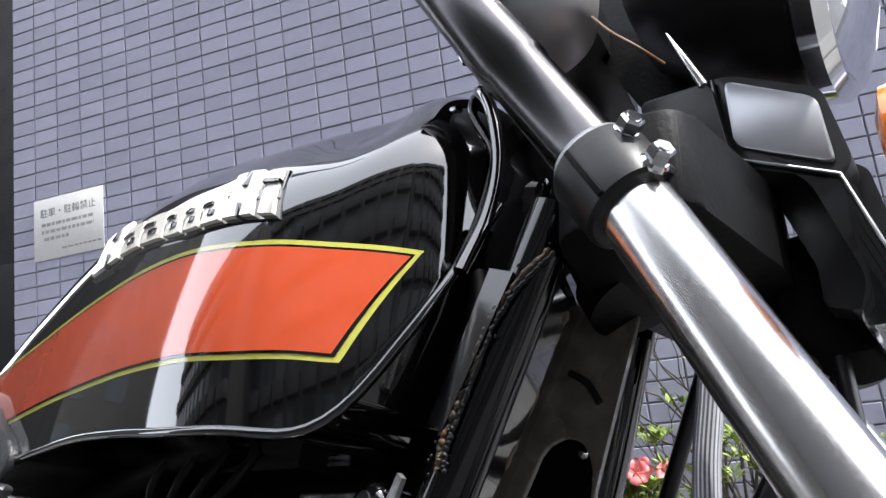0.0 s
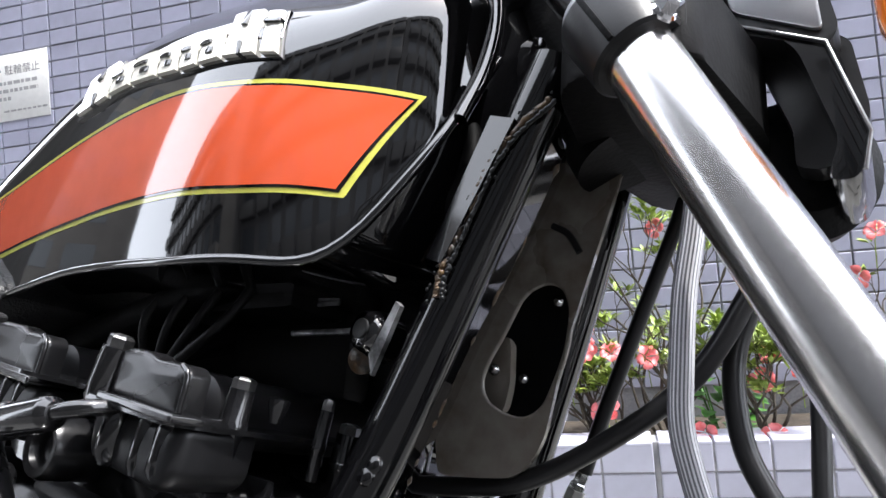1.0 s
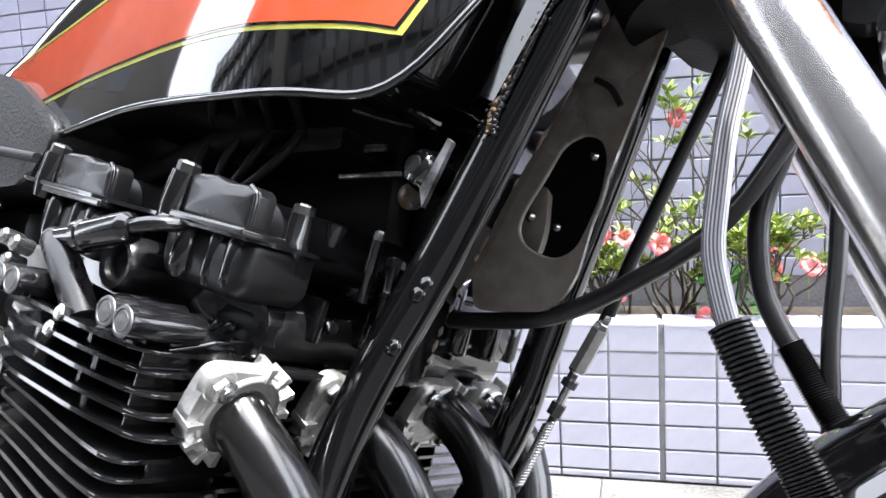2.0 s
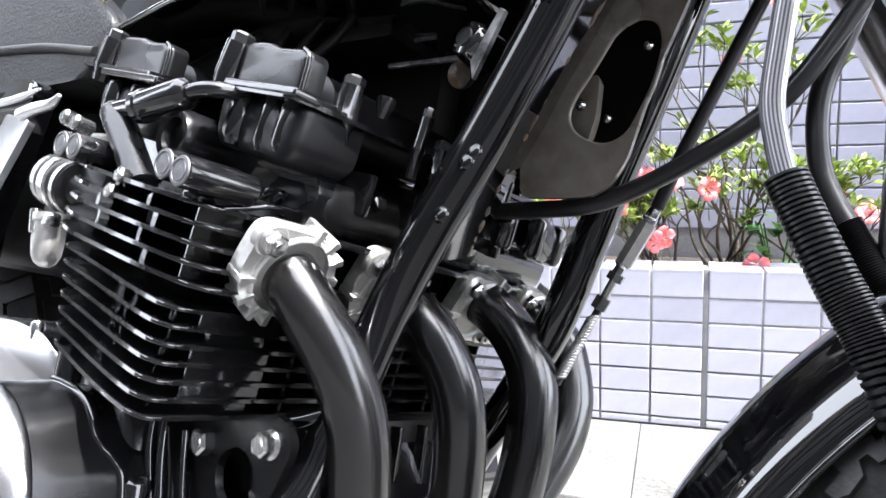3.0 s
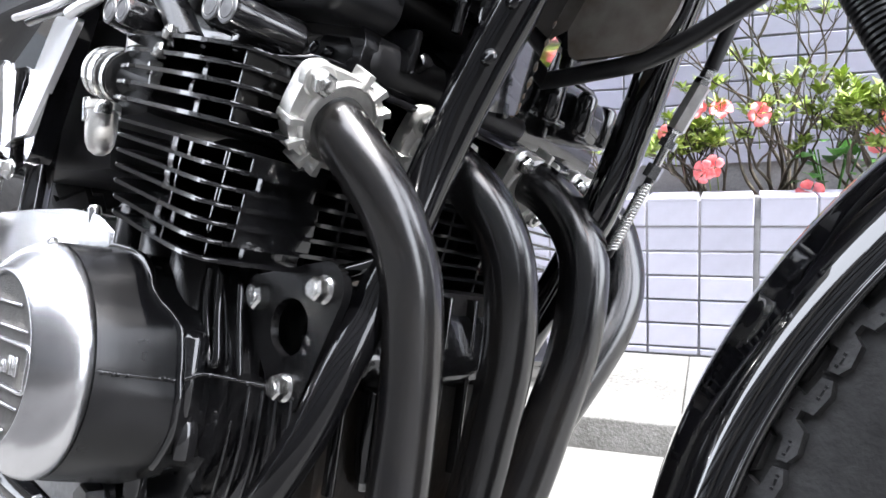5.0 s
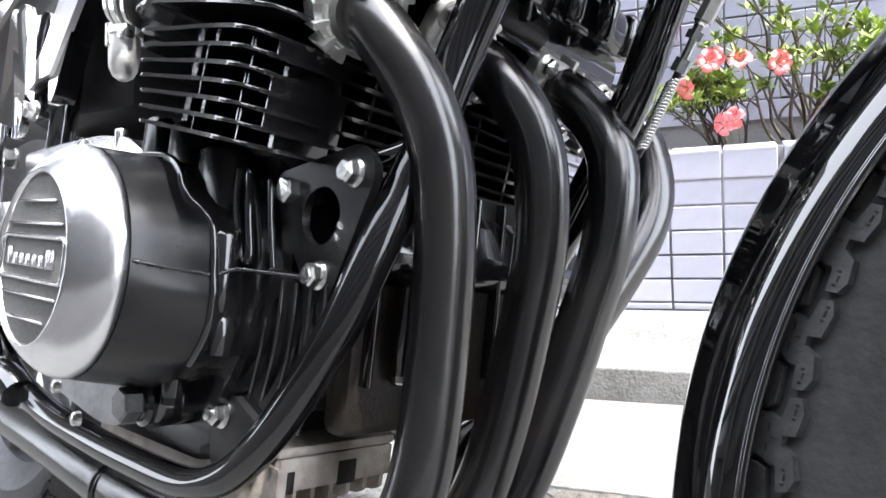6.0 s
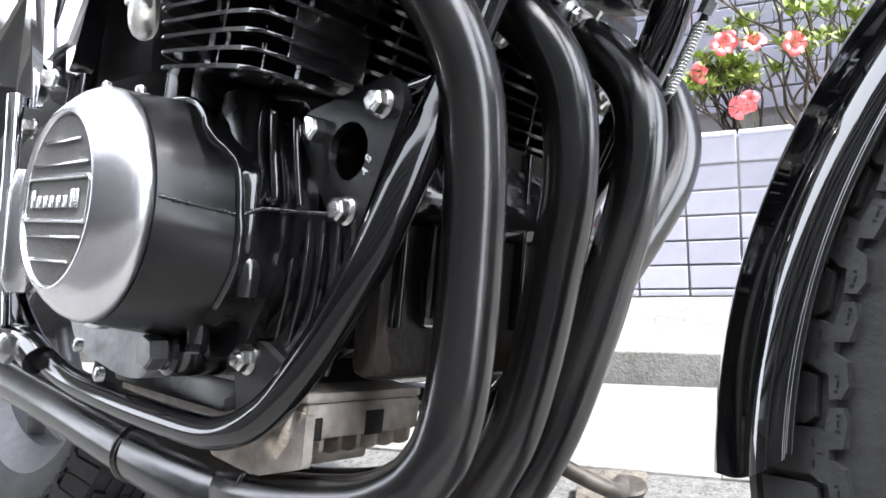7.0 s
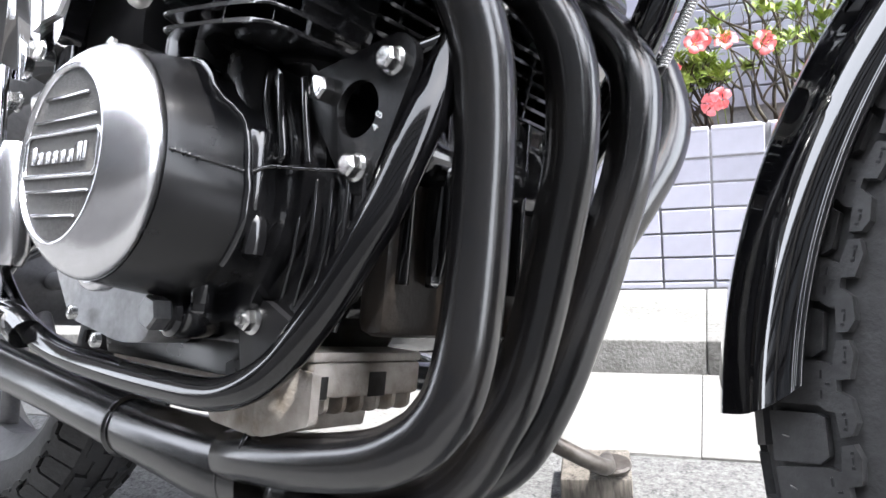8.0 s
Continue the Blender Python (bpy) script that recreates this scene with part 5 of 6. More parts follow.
wheel = part("front_wheel", lathe([(-0.05, 0.028), (-0.045, 0.035), (0.045, 0.035), (0.05, 0.028)], (WX, MID, WZ), (0, 1, 0), 32), cast_alu, bike, "front wheel with a black tyre")
wheel.matrix_basis = STEER
tyre = part("tyre", ring_mesh(WX, WZ, tyre_profile(), 120), tyre_rubber, wheel, "black road tyre with blocky shoulders", sharp=60)


def on_tyre(s, lift, grow=1.0):
    """Radius and side of the tyre's skin at s, from -1 to 1 across it."""
    f = abs(s) * (len(TYRE) - 1) * 0.62
    i = min(int(f), len(TYRE) - 2)
    t = f - i
    w = TYRE[i][0] * (1 - t) + TYRE[i + 1][0] * t
    r = TYRE[i][1] * (1 - t) + TYRE[i + 1][1] * t
    return math.copysign(w * grow + lift * (1 if abs(s) > 0.7 else 0.3), s), r + lift * (0.4 if abs(s) > 0.7 else 1)


def tread(cx, cz, parent, a0, a1, n, shapes, grow=1.0):
    """Raised tread blocks along an arc of the tyre, one pattern after the other."""
    bm = bmesh.new()
    step = (a1 - a0) / n
    for i in range(n):
        for shape, shift in shapes:
            lo, hi = [], []
            for da, s in shape:
                a = a0 + step * (i + da + shift)
                for lift, out in ((-0.001, lo), (0.0042, hi)):
                    w, r = on_tyre(s, lift, grow)
                    out.append(bm.verts.new(wheel_point(cx, cz, w, r, a)))
            bm.faces.new(lo[::-1])
            bm.faces.new(hi)
            k = len(lo)
            for j in range(k):
                bm.faces.new((lo[j], lo[(j + 1) % k], hi[(j + 1) % k], hi[j]))
    return part("tread", bm, tyre_rubber, parent, sharp=30)


def mirrored(shape):
    return [(a, -s) for a, s in shape[::-1]]


plain_block = [(0.70, -0.55), (1.16, -0.55), (1.17, -0.80), (1.10, -0.845), (0.74, -0.845), (0.70, -0.80)]
z_block = [(0.22, -0.55), (0.62, -0.55), (0.62, -0.82), (0.68, -0.86), (0.68, -0.895), (0.92, -0.905), (0.90, -0.945), (0.78, -0.965), (0.55, -0.95), (0.48, -0.905), (0.38, -0.905), (0.36, -0.95), (0.12, -0.965), (-0.02, -0.945), (0.0, -0.905), (0.24, -0.89), (0.20, -0.82)]
rib_block = [(0.02, -0.12), (0.55, -0.10), (0.60, -0.26), (0.95, -0.28), (0.93, -0.46), (0.44, -0.46), (0.40, -0.32), (0.02, -0.32)]
centre_block = [(0.02, -0.06), (0.94, -0.06), (0.94, 0.06), (0.02, 0.06)]
shapes = [(plain_block, 0.0), (z_block, 0.0), (rib_block, 0.1), (centre_block, 0.0), (mirrored(rib_block), 0.6), (mirrored(plain_block), 0.5)]
tread(WX, WZ, tyre, radians(95), radians(285), 22, shapes)


def sipes(cx, cz, parent, a0, a1, n):
    """Small slots, drawn as flush black patches for the shade in them, and moulding hairs of the shoulder blocks."""
    slots, hairs = bmesh.new(), bmesh.new()
    step = (a1 - a0) / n
    for i in range(n):
        for da, s, wide, high in ((0.06, -0.937, 0.014, 0.006), (0.20, -0.935, 0.014, 0.006), (0.13, -0.936, 0.034, 0.003), (0.33, -0.84, 0.040, 0.005), (0.52, -0.84, 0.040, 0.005), (0.42, -0.87, 0.012, 0.012), (0.70, -0.925, 0.014, 0.006), (0.84, -0.925, 0.014, 0.006), (0.77, -0.93, 0.034, 0.003)):
            ring = []
            for p, q in ((-1, -1), (1, -1), (1, 1), (-1, 1)):
                w, r = on_tyre(s + q * high, 0.0045)
                ring.append(slots.verts.new(wheel_point(cx, cz, w, r, a0 + step * (i + da + p * wide))))
            low = []
            for p, q in ((-1, -1), (1, -1), (1, 1), (-1, 1)):
                w, r = on_tyre(s + q * high, 0.0005)
                low.append(slots.verts.new(wheel_point(cx, cz, w, r, a0 + step * (i + da + p * wide))))
            slots.faces.new(ring)
            for k in range(4):
                slots.faces.new((ring[k], ring[(k + 1) % 4], low[(k + 1) % 4], low[k]))
        for da, s in ((0.42, -0.66), (0.94, -0.66)):
            w, r = on_tyre(s, 0.003)
            a = a0 + step * (i + da)
            p = V(wheel_point(cx, cz, w, r, a))
            tube([p, p + V((-0.002, -0.005, 0.001 * (i % 3)))], 0.00035, 5, 1, hairs)
    tagged(part("sipe", slots, rubber, parent, sharp=30), kind="stuff")
    tagged(part("moulding_hair", hairs, hair_rubber, parent, sharp=80), kind="stuff")


sipes(WX, WZ, tyre, radians(95) + radians(190) / 22 * 6, radians(95) + radians(190) / 22 * 16, 10)
part("rim", ring_mesh(WX, WZ, [(-0.032, 0.246), (-0.030, 0.236), (-0.012, 0.222), (0.012, 0.222), (0.030, 0.236), (0.032, 0.246)], 80), engine_satin, wheel, sharp=40)
for i in range(7):
    a = 2 * math.pi * i / 7 + 0.2
    part("spoke", tube([wheel_point(WX, WZ, -0.01, 0.03, a), wheel_point(WX, WZ, -0.008, 0.13, a + 0.05), wheel_point(WX, WZ, 0, 0.226, a)], 0.011, 12, 4), engine_satin, wheel, sharp=60)
disc = part("brake_disc", ring_mesh(WX, WZ, [(-0.078, 0.135), (-0.073, 0.135), (-0.073, 0.085), (-0.078, 0.085)], 64), fork_steel, wheel, "steel brake disc", sharp=40)
half_points = [(0.0640, 0.3150), (0.0668, 0.3160), (0.0672, 0.3180), (0.0660, 0.3200), (0.0662, 0.3225), (0.0658, 0.3260), (0.0648, 0.3295), (0.0630, 0.3333), (0.0604, 0.3370), (0.0570, 0.3405), (0.0480, 0.3468), (0.0360, 0.3545), (0.0260, 0.3605), (0.0130, 0.3645)]
half = [(p.x, p.y) for p in spline([(s, r, 0) for s, r in half_points], 4)]
inner = [(0.013, 0.3605), (0.026, 0.3565), (0.036, 0.3505), (0.048, 0.3425), (0.0585, 0.3355), (0.0620, 0.330), (0.0625, 0.324), (0.0625, 0.3168)]
GUARD = [(-s, r) for s, r in half] + [(0.0, 0.3658)] + half[::-1] + inner[::-1] + [(-s, r) for s, r in inner]
guard_bm = ring_mesh(GX, GZ, GUARD, 110, radians(35), radians(190.6), closed=False)
# The guard opens out towards its rear end, and its corner is rounded off
for v in guard_bm.verts:
    dx, dz = v.co.x - GX, v.co.z - GZ
    r, a = math.hypot(dx, dz), math.atan2(dz, dx) % (2 * math.pi)
    wide = r * 0.9084 + 0.0181 * (a - 2.3) + 0.0095 * (a - 2.3) ** 2
    if r < 0.350 and a > radians(150):
        a -= radians(1.8) * ((0.350 - r) / 0.035) ** 2 * ((a - radians(150)) / radians(36.5)) ** 2
    v.co = (GX + wide * math.cos(a), MID + (v.co.y - MID) * 0.768, GZ + wide * math.sin(a))
guard = part("mudguard", guard_bm, paint_black, bike, "gloss black steel mudguard", sharp=50)
guard.matrix_basis = STEER
bead_line = [wheel_point(GX, GZ, -0.0506, 0.3178 * 0.9084 + 0.0181 * (a - 2.3) + 0.0095 * (a - 2.3) ** 2, a) for a in (radians(188.4) - 0.02 * i for i in range(63))]
part("mudguard_bead", tube(bead_line, 0.0018, 8, 1), paint_black, guard, sharp=80)
for a in (131, 112):
    part("guard_screw", lathe([(-0.003, 0.0085), (0.003, 0.0085), (0.0045, 0.006), (0.0065, 0.0058), (0.007, 0.004)], wheel_point(GX, GZ, -0.0505, 0.299 + 0.006 * (a < 120), radians(a)), (-0.1, -1, 0.1), 16), zinc, guard)

# Rear wheel
RX, RZ = -0.745, -0.262
rear = part("rear_wheel", lathe([(-0.07, 0.035), (-0.06, 0.06), (0.06, 0.06), (0.07, 0.035)], (RX, MID, RZ), (0, 1, 0), 32), dull_alu, bike, "rear wheel with a wide black tyre")
rear_tyre = part("tyre", ring_mesh(RX, RZ, [(s * 1.28, r * 0.955) for s, r in tyre_profile()], 110), tyre_rubber, rear, "wide black rear tyre", sharp=60)
part("rim", ring_mesh(RX, RZ, [(-0.046, 0.240), (-0.044, 0.226), (-0.016, 0.20), (0.016, 0.20), (0.044, 0.226), (0.046, 0.240)], 80), dull_alu, rear, sharp=40)
for i in range(7):
    a = 2 * math.pi * i / 7
    part("spoke", tube([wheel_point(RX, RZ, -0.01, 0.05, a), wheel_point(RX, RZ, -0.012, 0.13, a + 0.05), wheel_point(RX, RZ, 0, 0.21, a)], 0.012, 12, 4), dull_alu, rear, sharp=60)


def rear_tread():
    bm = bmesh.new()
    n = 13
    for i in range(n):
        for shape, shift in shapes:
            lo, hi = [], []
            for da, s in shape:
                a = radians(-100) + radians(150) / n * (i + da + shift)
                for lift, out in ((-0.001, lo), (0.005, hi)):
                    w, r = on_tyre(s, lift)
                    out.append(bm.verts.new(wheel_point(RX, RZ, w * 1.28, r * 0.955, a)))
            bm.faces.new(lo[::-1])
            bm.faces.new(hi)
            k = len(lo)
            for j in range(k):
                bm.faces.new((lo[j], lo[(j + 1) % k], hi[(j + 1) % k], hi[j]))
    return part("tread", bm, tyre_rubber, rear_tyre, sharp=30)


rear_tread()
part("swingarm", tube([(-0.42, 0.05, -0.20), (-0.55, 0.05, -0.225), (-0.745, 0.055, -0.262)], 0.018, 16, 4), frame_black, bike, sharp=60)

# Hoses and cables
striped = part("front_brake_hose", tube([(0.225, 0.110, 0.270), (0.2350, 0.100, 0.245), (0.2372, 0.094, 0.215), (0.2349, 0.092, 0.187), (0.2308, 0.090, 0.156), (0.2287, 0.090, 0.123), (0.2282, 0.090, 0.0974), (0.2322, 0.090, 0.0775), (0.2380, 0.090, 0.0590), (0.2420, 0.090, 0.0510)], 0.0058, 40, 8, flute=0.05), (hose_ribbed, hose_flute_shade), bike, "grey ribbed brake hose", sharp=60)
# Every other face is coloured dark, deepening the flutes' shading into stripes
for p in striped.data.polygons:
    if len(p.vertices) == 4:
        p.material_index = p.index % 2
part("hose_boot", tube([(0.2370, 0.090, 0.0615), (0.2485, 0.090, 0.0388), (0.2616, 0.090, 0.0146), (0.2713, 0.090, -0.0013), (0.2807, 0.090, -0.0187), (0.300, 0.090, -0.060), (0.325, 0.092, -0.120)], 0.0090, 20, 40, rib=(4, 0.0010)), cable_black, bike, "ribbed black rubber hose sleeve", sharp=25)
part("second_brake_hose", tube([(0.266, 0.200, 0.300), (0.262, 0.20, 0.250), (0.2416, 0.200, 0.1800), (0.2318, 0.200, 0.150), (0.2298, 0.200, 0.124), (0.2340, 0.200, 0.0950), (0.2430, 0.200, 0.0740), (0.2540, 0.200, 0.0560)], 0.0066, 18, 8), cable_black, bike, sharp=60)
part("hose_spring", tube([(0.2500, 0.200, 0.0625), (0.2580, 0.200, 0.0490), (0.2680, 0.198, 0.0320), (0.2800, 0.195, 0.0150), (0.31, 0.185, -0.02)], 0.0078, 16, 26, rib=(2, 0.0009)), cable_black, bike, "ribbed black hose sleeve", sharp=25)
part("throttle_cable", tube([(0.262, 0.18, 0.215), (0.243, 0.18, 0.176), (0.213, 0.18, 0.131), (0.170, 0.18, 0.098), (0.112, 0.18, 0.068), (0.060, 0.18, 0.060), (0.01, 0.185, 0.060), (-0.05, 0.19, 0.07)], 0.0062, 16, 8), cable_black, bike, "black sheathed control cable", sharp=60)
part("clutch_cable", tube([(0.205, 0.235, 0.295), (0.194, 0.235, 0.255), (0.162, 0.235, 0.172), (0.140, 0.235, 0.115), (0.1265, 0.235, 0.075)], 0.0052, 14, 8), cable_black, bike, "black clutch cable with adjuster", sharp=60)
adj = part("cable_adjuster", lathe([(0, 0.0035), (0.003, 0.0048), (0.008, 0.0048), (0.009, 0.0058), (0.048, 0.0062), (0.050, 0.004), (0.060, 0.004)], (0.1265, 0.235, 0.076), (-0.43, 0, -0.9), 6), zinc, bike, "zinc-plated cable adjuster")
part("adjuster_sleeve", lathe([(0, 0.0066), (0.034, 0.0068)], (0.1215, 0.235, 0.064), (-0.43, 0, -0.9), 6), cast_alu, adj)
part("adjuster_nut", lathe([(0, 0.0066), (0.006, 0.0066)], (0.1035, 0.235, 0.026), (-0.43, 0, -0.9), 6), zinc, adj)
part("cable_rod", tube([(0.101, 0.235, 0.021), (0.092, 0.236, 0.000)], 0.0032, 12, 1), zinc, adj, sharp=60)
part("rod_nut", lathe([(0, 0.0062), (0.010, 0.0062)], (0.0955, 0.236, 0.008), (-0.43, 0, -0.9), 6), zinc, adj)
turns = [(0.089 - 0.021 * t / 22 / 8 + 0.0044 * math.cos(2 * math.pi * t / 8), 0.236 + 0.0046 * math.sin(2 * math.pi * t / 8), -0.006 - 0.050 * t / 22 / 8 + 0.002 * math.cos(2 * math.pi * t / 8)) for t in range(0, 22 * 8 + 1)]
part("cable_spring", tube(turns, 0.0011, 6, 1), zinc, adj, "bright coil spring", sharp=80)
part("spring_core", tube([(0.092, 0.236, 0.0), (0.066, 0.237, -0.060)], 0.0028, 10, 1), cable_black, adj, sharp=80)
part("speedometer_cable", tube([(0.268, 0.20, 0.29), (0.272, 0.20, 0.20), (0.273, 0.20, 0.12), (0.272, 0.20, 0.04), (0.29, 0.21, -0.08), (0.42, 0.24, -0.22)], 0.0052, 14, 6), cable_black, bike, sharp=60)

# Carburettor side, rear parts
BOOT = V((-0.95, -0.1, 0.2)).normalized()
clampi = part("intake_boot", lathe([(0.020, 0.010), (0.050, 0.011), (0.060, 0.014), (0.063, 0.0215), (0.10, 0.0215), (0.104, 0.017)], (-0.205, 0.032, 0.020), BOOT, 28), rubber, bike)
for d, r, w in ((0.064, 0.0230, 0.005), (0.077, 0.0242, 0.008), (0.092, 0.0228, 0.005)):
    part("intake_band", lathe([(0, r - 0.002), (0.0006, r), (w, r), (w + 0.0006, r - 0.002)], V((-0.205, 0.032, 0.020)) + BOOT * d, BOOT, 36), zinc, clampi, sharp=40)
part("band_screw", lathe([(0, 0.0042), (0.018, 0.0042), (0.019, 0.003)], (-0.2764, 0.000, 0.0107), (0.26, 0, -0.97), 14), zinc, clampi)
part("band_lug", block(-0.276, -0.252, 0.000, 0.010, -0.002, 0.010, 0.003, segs=2), zinc, clampi)
part("carburettor_bowl", lathe([(0.0, 0.004), (0.003, 0.008), (0.009, 0.0108), (0.018, 0.0118), (0.034, 0.0120), (0.035, 0.0135), (0.041, 0.0135)], (-0.2660, 0.010, -0.032), (-0.14, 0, 1), 28), cast_alu, bike, "cast carburettor float bowl", sharp=40)
part("carburettor_body", block(-0.32, -0.225, 0.02, 0.30, 0.0, 0.06, 0.012), engine_satin, bike)
for i in range(4):
    part("carburettor_cap", lathe([(0, 0.018), (0.018, 0.018), (0.022, 0.012)], (-0.250 - 0.004 * i, 0.03 + 0.088 * i, 0.055), (-0.1, 0, 1), 20), cast_alu, bike)
for x, z in ((-0.212, 0.058), (-0.222, 0.075), (-0.205, 0.070)):
    part("carburettor_screw", lathe([(0, 0.006), (0.012, 0.006), (0.014, 0.004)], (x, -0.006, z), (0, -1, 0.2), 14), zinc, bike)
side = part("side_panel", prism(rounded([(-0.375, 0.128), (-0.345, 0.124), (-0.372, 0.05), (-0.405, -0.035), (-0.43, -0.05), (-0.60, -0.03), (-0.66, 0.06), (-0.60, 0.12)], 0.012), side_plane(0.03), 0.02, 0.008, segs=3), paint_black, bike, "gloss black side panel")
part("panel_trim", prism(rounded([(-0.385, 0.096), (-0.337, 0.088), (-0.340, 0.082), (-0.409, -0.012), (-0.492, -0.019), (-0.437, 0.010)], 0.006), side_plane(0.012), 0.006, 0.0025), polished_trim, side, "bright polished trim")
part("trim_finger", tube([(-0.353, 0.005, 0.093), (-0.325, 0.005, 0.097), (-0.301, 0.005, 0.099), (-0.290, 0.005, 0.106)], 0.0055, 12, 5, radii=[1.0, 1.0, 0.8, 0.35]), polished_trim, side, sharp=60)
part("trim_finger", tube([(-0.482, 0.005, 0.107), (-0.405, 0.005, 0.106), (-0.361, 0.005, 0.109), (-0.327, 0.005, 0.114)], 0.0035, 12, 5, radii=[1.0, 1.0, 0.9, 0.4]), polished_trim, side, sharp=60)
part("air_box", block(-0.60, -0.34, 0.05, 0.27, -0.04, 0.12, 0.02), engine_satin, bike)
part("seat", prism(rounded([(-0.300, 0.128), (-0.262, 0.175), (-0.36, 0.23), (-0.52, 0.26), (-1.0, 0.27), (-1.02, 0.15), (-0.5, 0.125)], 0.025), side_plane(0.30), 0.275, 0.02, segs=4), leather, bike, "black vinyl seat")
part("seat_piping", tube([(-0.285, 0.0235, 0.150), (-0.40, 0.022, 0.165), (-0.60, 0.022, 0.175), (-0.95, 0.022, 0.18)], 0.004, 10, 6), leather, bike, sharp=80)
# Brake pedal linkage and peg behind the engine
part("frame_post", tube([(-0.425, 0.03, 0.02), (-0.418, 0.025, -0.10), (-0.44, 0.02, -0.20), (-0.50, 0.02, -0.25)], 0.012, 16, 6), frame_black, bike, sharp=60)
hex_bolt(bike, (-0.466, 0.006, -0.089), (0, -1, 0), 0.016, 0.010, 0.010)
hex_bolt(bike, (-0.430, 0.006, -0.045), (0, -1, 0), 0.014, 0.009, 0.010)
part("rear_brake_cylinder", lathe([(0, 0.012), (0.02, 0.017), (0.10, 0.017), (0.11, 0.012)], (-0.425, -0.006, -0.135), (0.12, 0, -1), 28), brushed_alu, bike, "polished rear brake cylinder")
part("brake_pedal_arm", tube([(-0.47, -0.012, -0.06), (-0.455, -0.012, -0.14), (-0.44, -0.014, -0.22), (-0.425, -0.014, -0.275)], 0.0075, 14, 6), chrome, bike, sharp=60)
part("chrome_footrest_plate", prism(rounded([(-0.50, 0.06), (-0.455, 0.06), (-0.432, -0.035), (-0.44, -0.075), (-0.50, -0.06)], 0.01), side_plane(0.004), 0.008, 0.003), chrome, bike, "chromed bracket plate")
# Side stand on the far side
foot = BIKE.inverted() @ V((0.222, 1.020, 0.044))
stand = part("side_stand", tube([(-0.24, 0.30, -0.305), (-0.13, 0.36, -0.350), (-0.05, 0.43, -0.392), foot], 0.0085, 14, 5), stand_steel, bike, "worn steel side stand", sharp=60)
part("stand_foot", lathe([(0, 0.020), (0.004, 0.022), (0.007, 0.020)], BIKE.inverted() @ V((0.228, 1.022, 0.0335)), BIKE.inverted().to_3x3() @ V((0, 0, 1)), 20), stand_steel, stand)
part("stand_spring", tube([(-0.2, 0.31, -0.30), (-0.12, 0.37, -0.335)], 0.006, 10, 12, rib=(2, 0.001)), zinc, stand)

# ---- the ground, kerb, planter and wall ----
WALL_Y, PLANT_Y, KERB_Y, GUTTER_Y = 2.21, 1.765, 1.415, 1.13


def sheet(x0, x1, y0, y1, z, nx, ny, rough, thick=0.0):
    """A ground sheet with slight unevenness."""
    bm = bmesh.new()
    grid = [[bm.verts.new((x0 + (x1 - x0) * i / nx, y0 + (y1 - y0) * j / ny, z + rough * noise.noise((x0 + (x1 - x0) * i / nx * 3, j * 0.3, z)))) for j in range(ny + 1)] for i in range(nx + 1)]
    for i in range(nx):
        for j in range(ny):
            bm.faces.new((grid[i][j], grid[i + 1][j], grid[i + 1][j + 1], grid[i][j + 1]))
    return bm


ground = part("ground", sheet(-120, 120, -120, 120, -0.012, 40, 40, 0.0), darkened_asphalt)
tagged(ground, "grey asphalt of the street, darkened to dim its reflections", "ground", kind="structure")
road = part("road", sheet(-30, 30, 0.15, GUTTER_Y, -0.004, 240, 20, 0.003), asphalt)
tagged(road, "worn grey asphalt beside the kerb", "asphalt", kind="structure")
gutter = new("gutter")
tagged(gutter, "pale concrete gutter strip", "gutter", kind="structure")
for i in range(24):
    x = -6.279 + 0.6 * i
    part("gutter_slab", block(x + 0.0004, x + 0.5996, GUTTER_Y, KERB_Y + 0.05, -0.1, 0.0, 0.0016), concrete, gutter)
kerb = new("kerb")
tagged(kerb, "old pale concrete kerb", "kerb", kind="structure")
for i in range(24):
    x = -6.271 + 0.6 * i
    part("kerb_stone", block(x + 0.0004, x + 0.5996, KERB_Y, PLANT_Y - 0.012, -0.1, 0.058, 0.0035, segs=3), kerb_mat, kerb)
part("kerb_backing", block(-2.3, 2.5, PLANT_Y - 0.014, PLANT_Y + 0.3, -0.1, 0.050, 0.002), kerb_mat, kerb)


def tile_mesh(name, w, h, d, mat):
    bm = block(-w / 2, w / 2, -d, 0, -h / 2, h / 2, 0.0016, segs=1)
    me = bpy.data.meshes.new(name)
    bmesh.ops.recalc_face_normals(bm, faces=bm.faces)
    bm.to_mesh(me)
    bm.free()
    me.materials.append(mat)
    return me


planter = part("planter", block(-2.3, 2.5, PLANT_Y + 0.004, PLANT_Y + 0.09, 0.052, 0.372, 0.002), grout)
tagged(planter, "low raised planter faced with pale lilac tiles", "planter", kind="structure")
part("planter_back_soil", block(-2.3, 2.5, PLANT_Y + 0.09, WALL_Y - 0.02, 0.05, 0.335, 0.002), soil, planter, "dark planting soil")
pt = tile_mesh("planter_tile", 0.0955, 0.0455, 0.008, planter_mat)
ct = tile_mesh("coping_tile", 0.0955, 0.056, 0.010, planter_mat)
low = tile_mesh("base_tile", 0.0955, 0.012, 0.008, planter_mat)
top_bm = block(-0.04775, 0.04775, 0, 0.098, 0, 0.009, 0.0025, segs=2)
top_me = bpy.data.meshes.new("coping_top")
bmesh.ops.recalc_face_normals(top_bm, faces=top_bm.faces)
top_bm.to_mesh(top_me)
top_bm.free()
top_me.materials.append(planter_mat)
random.seed(2)
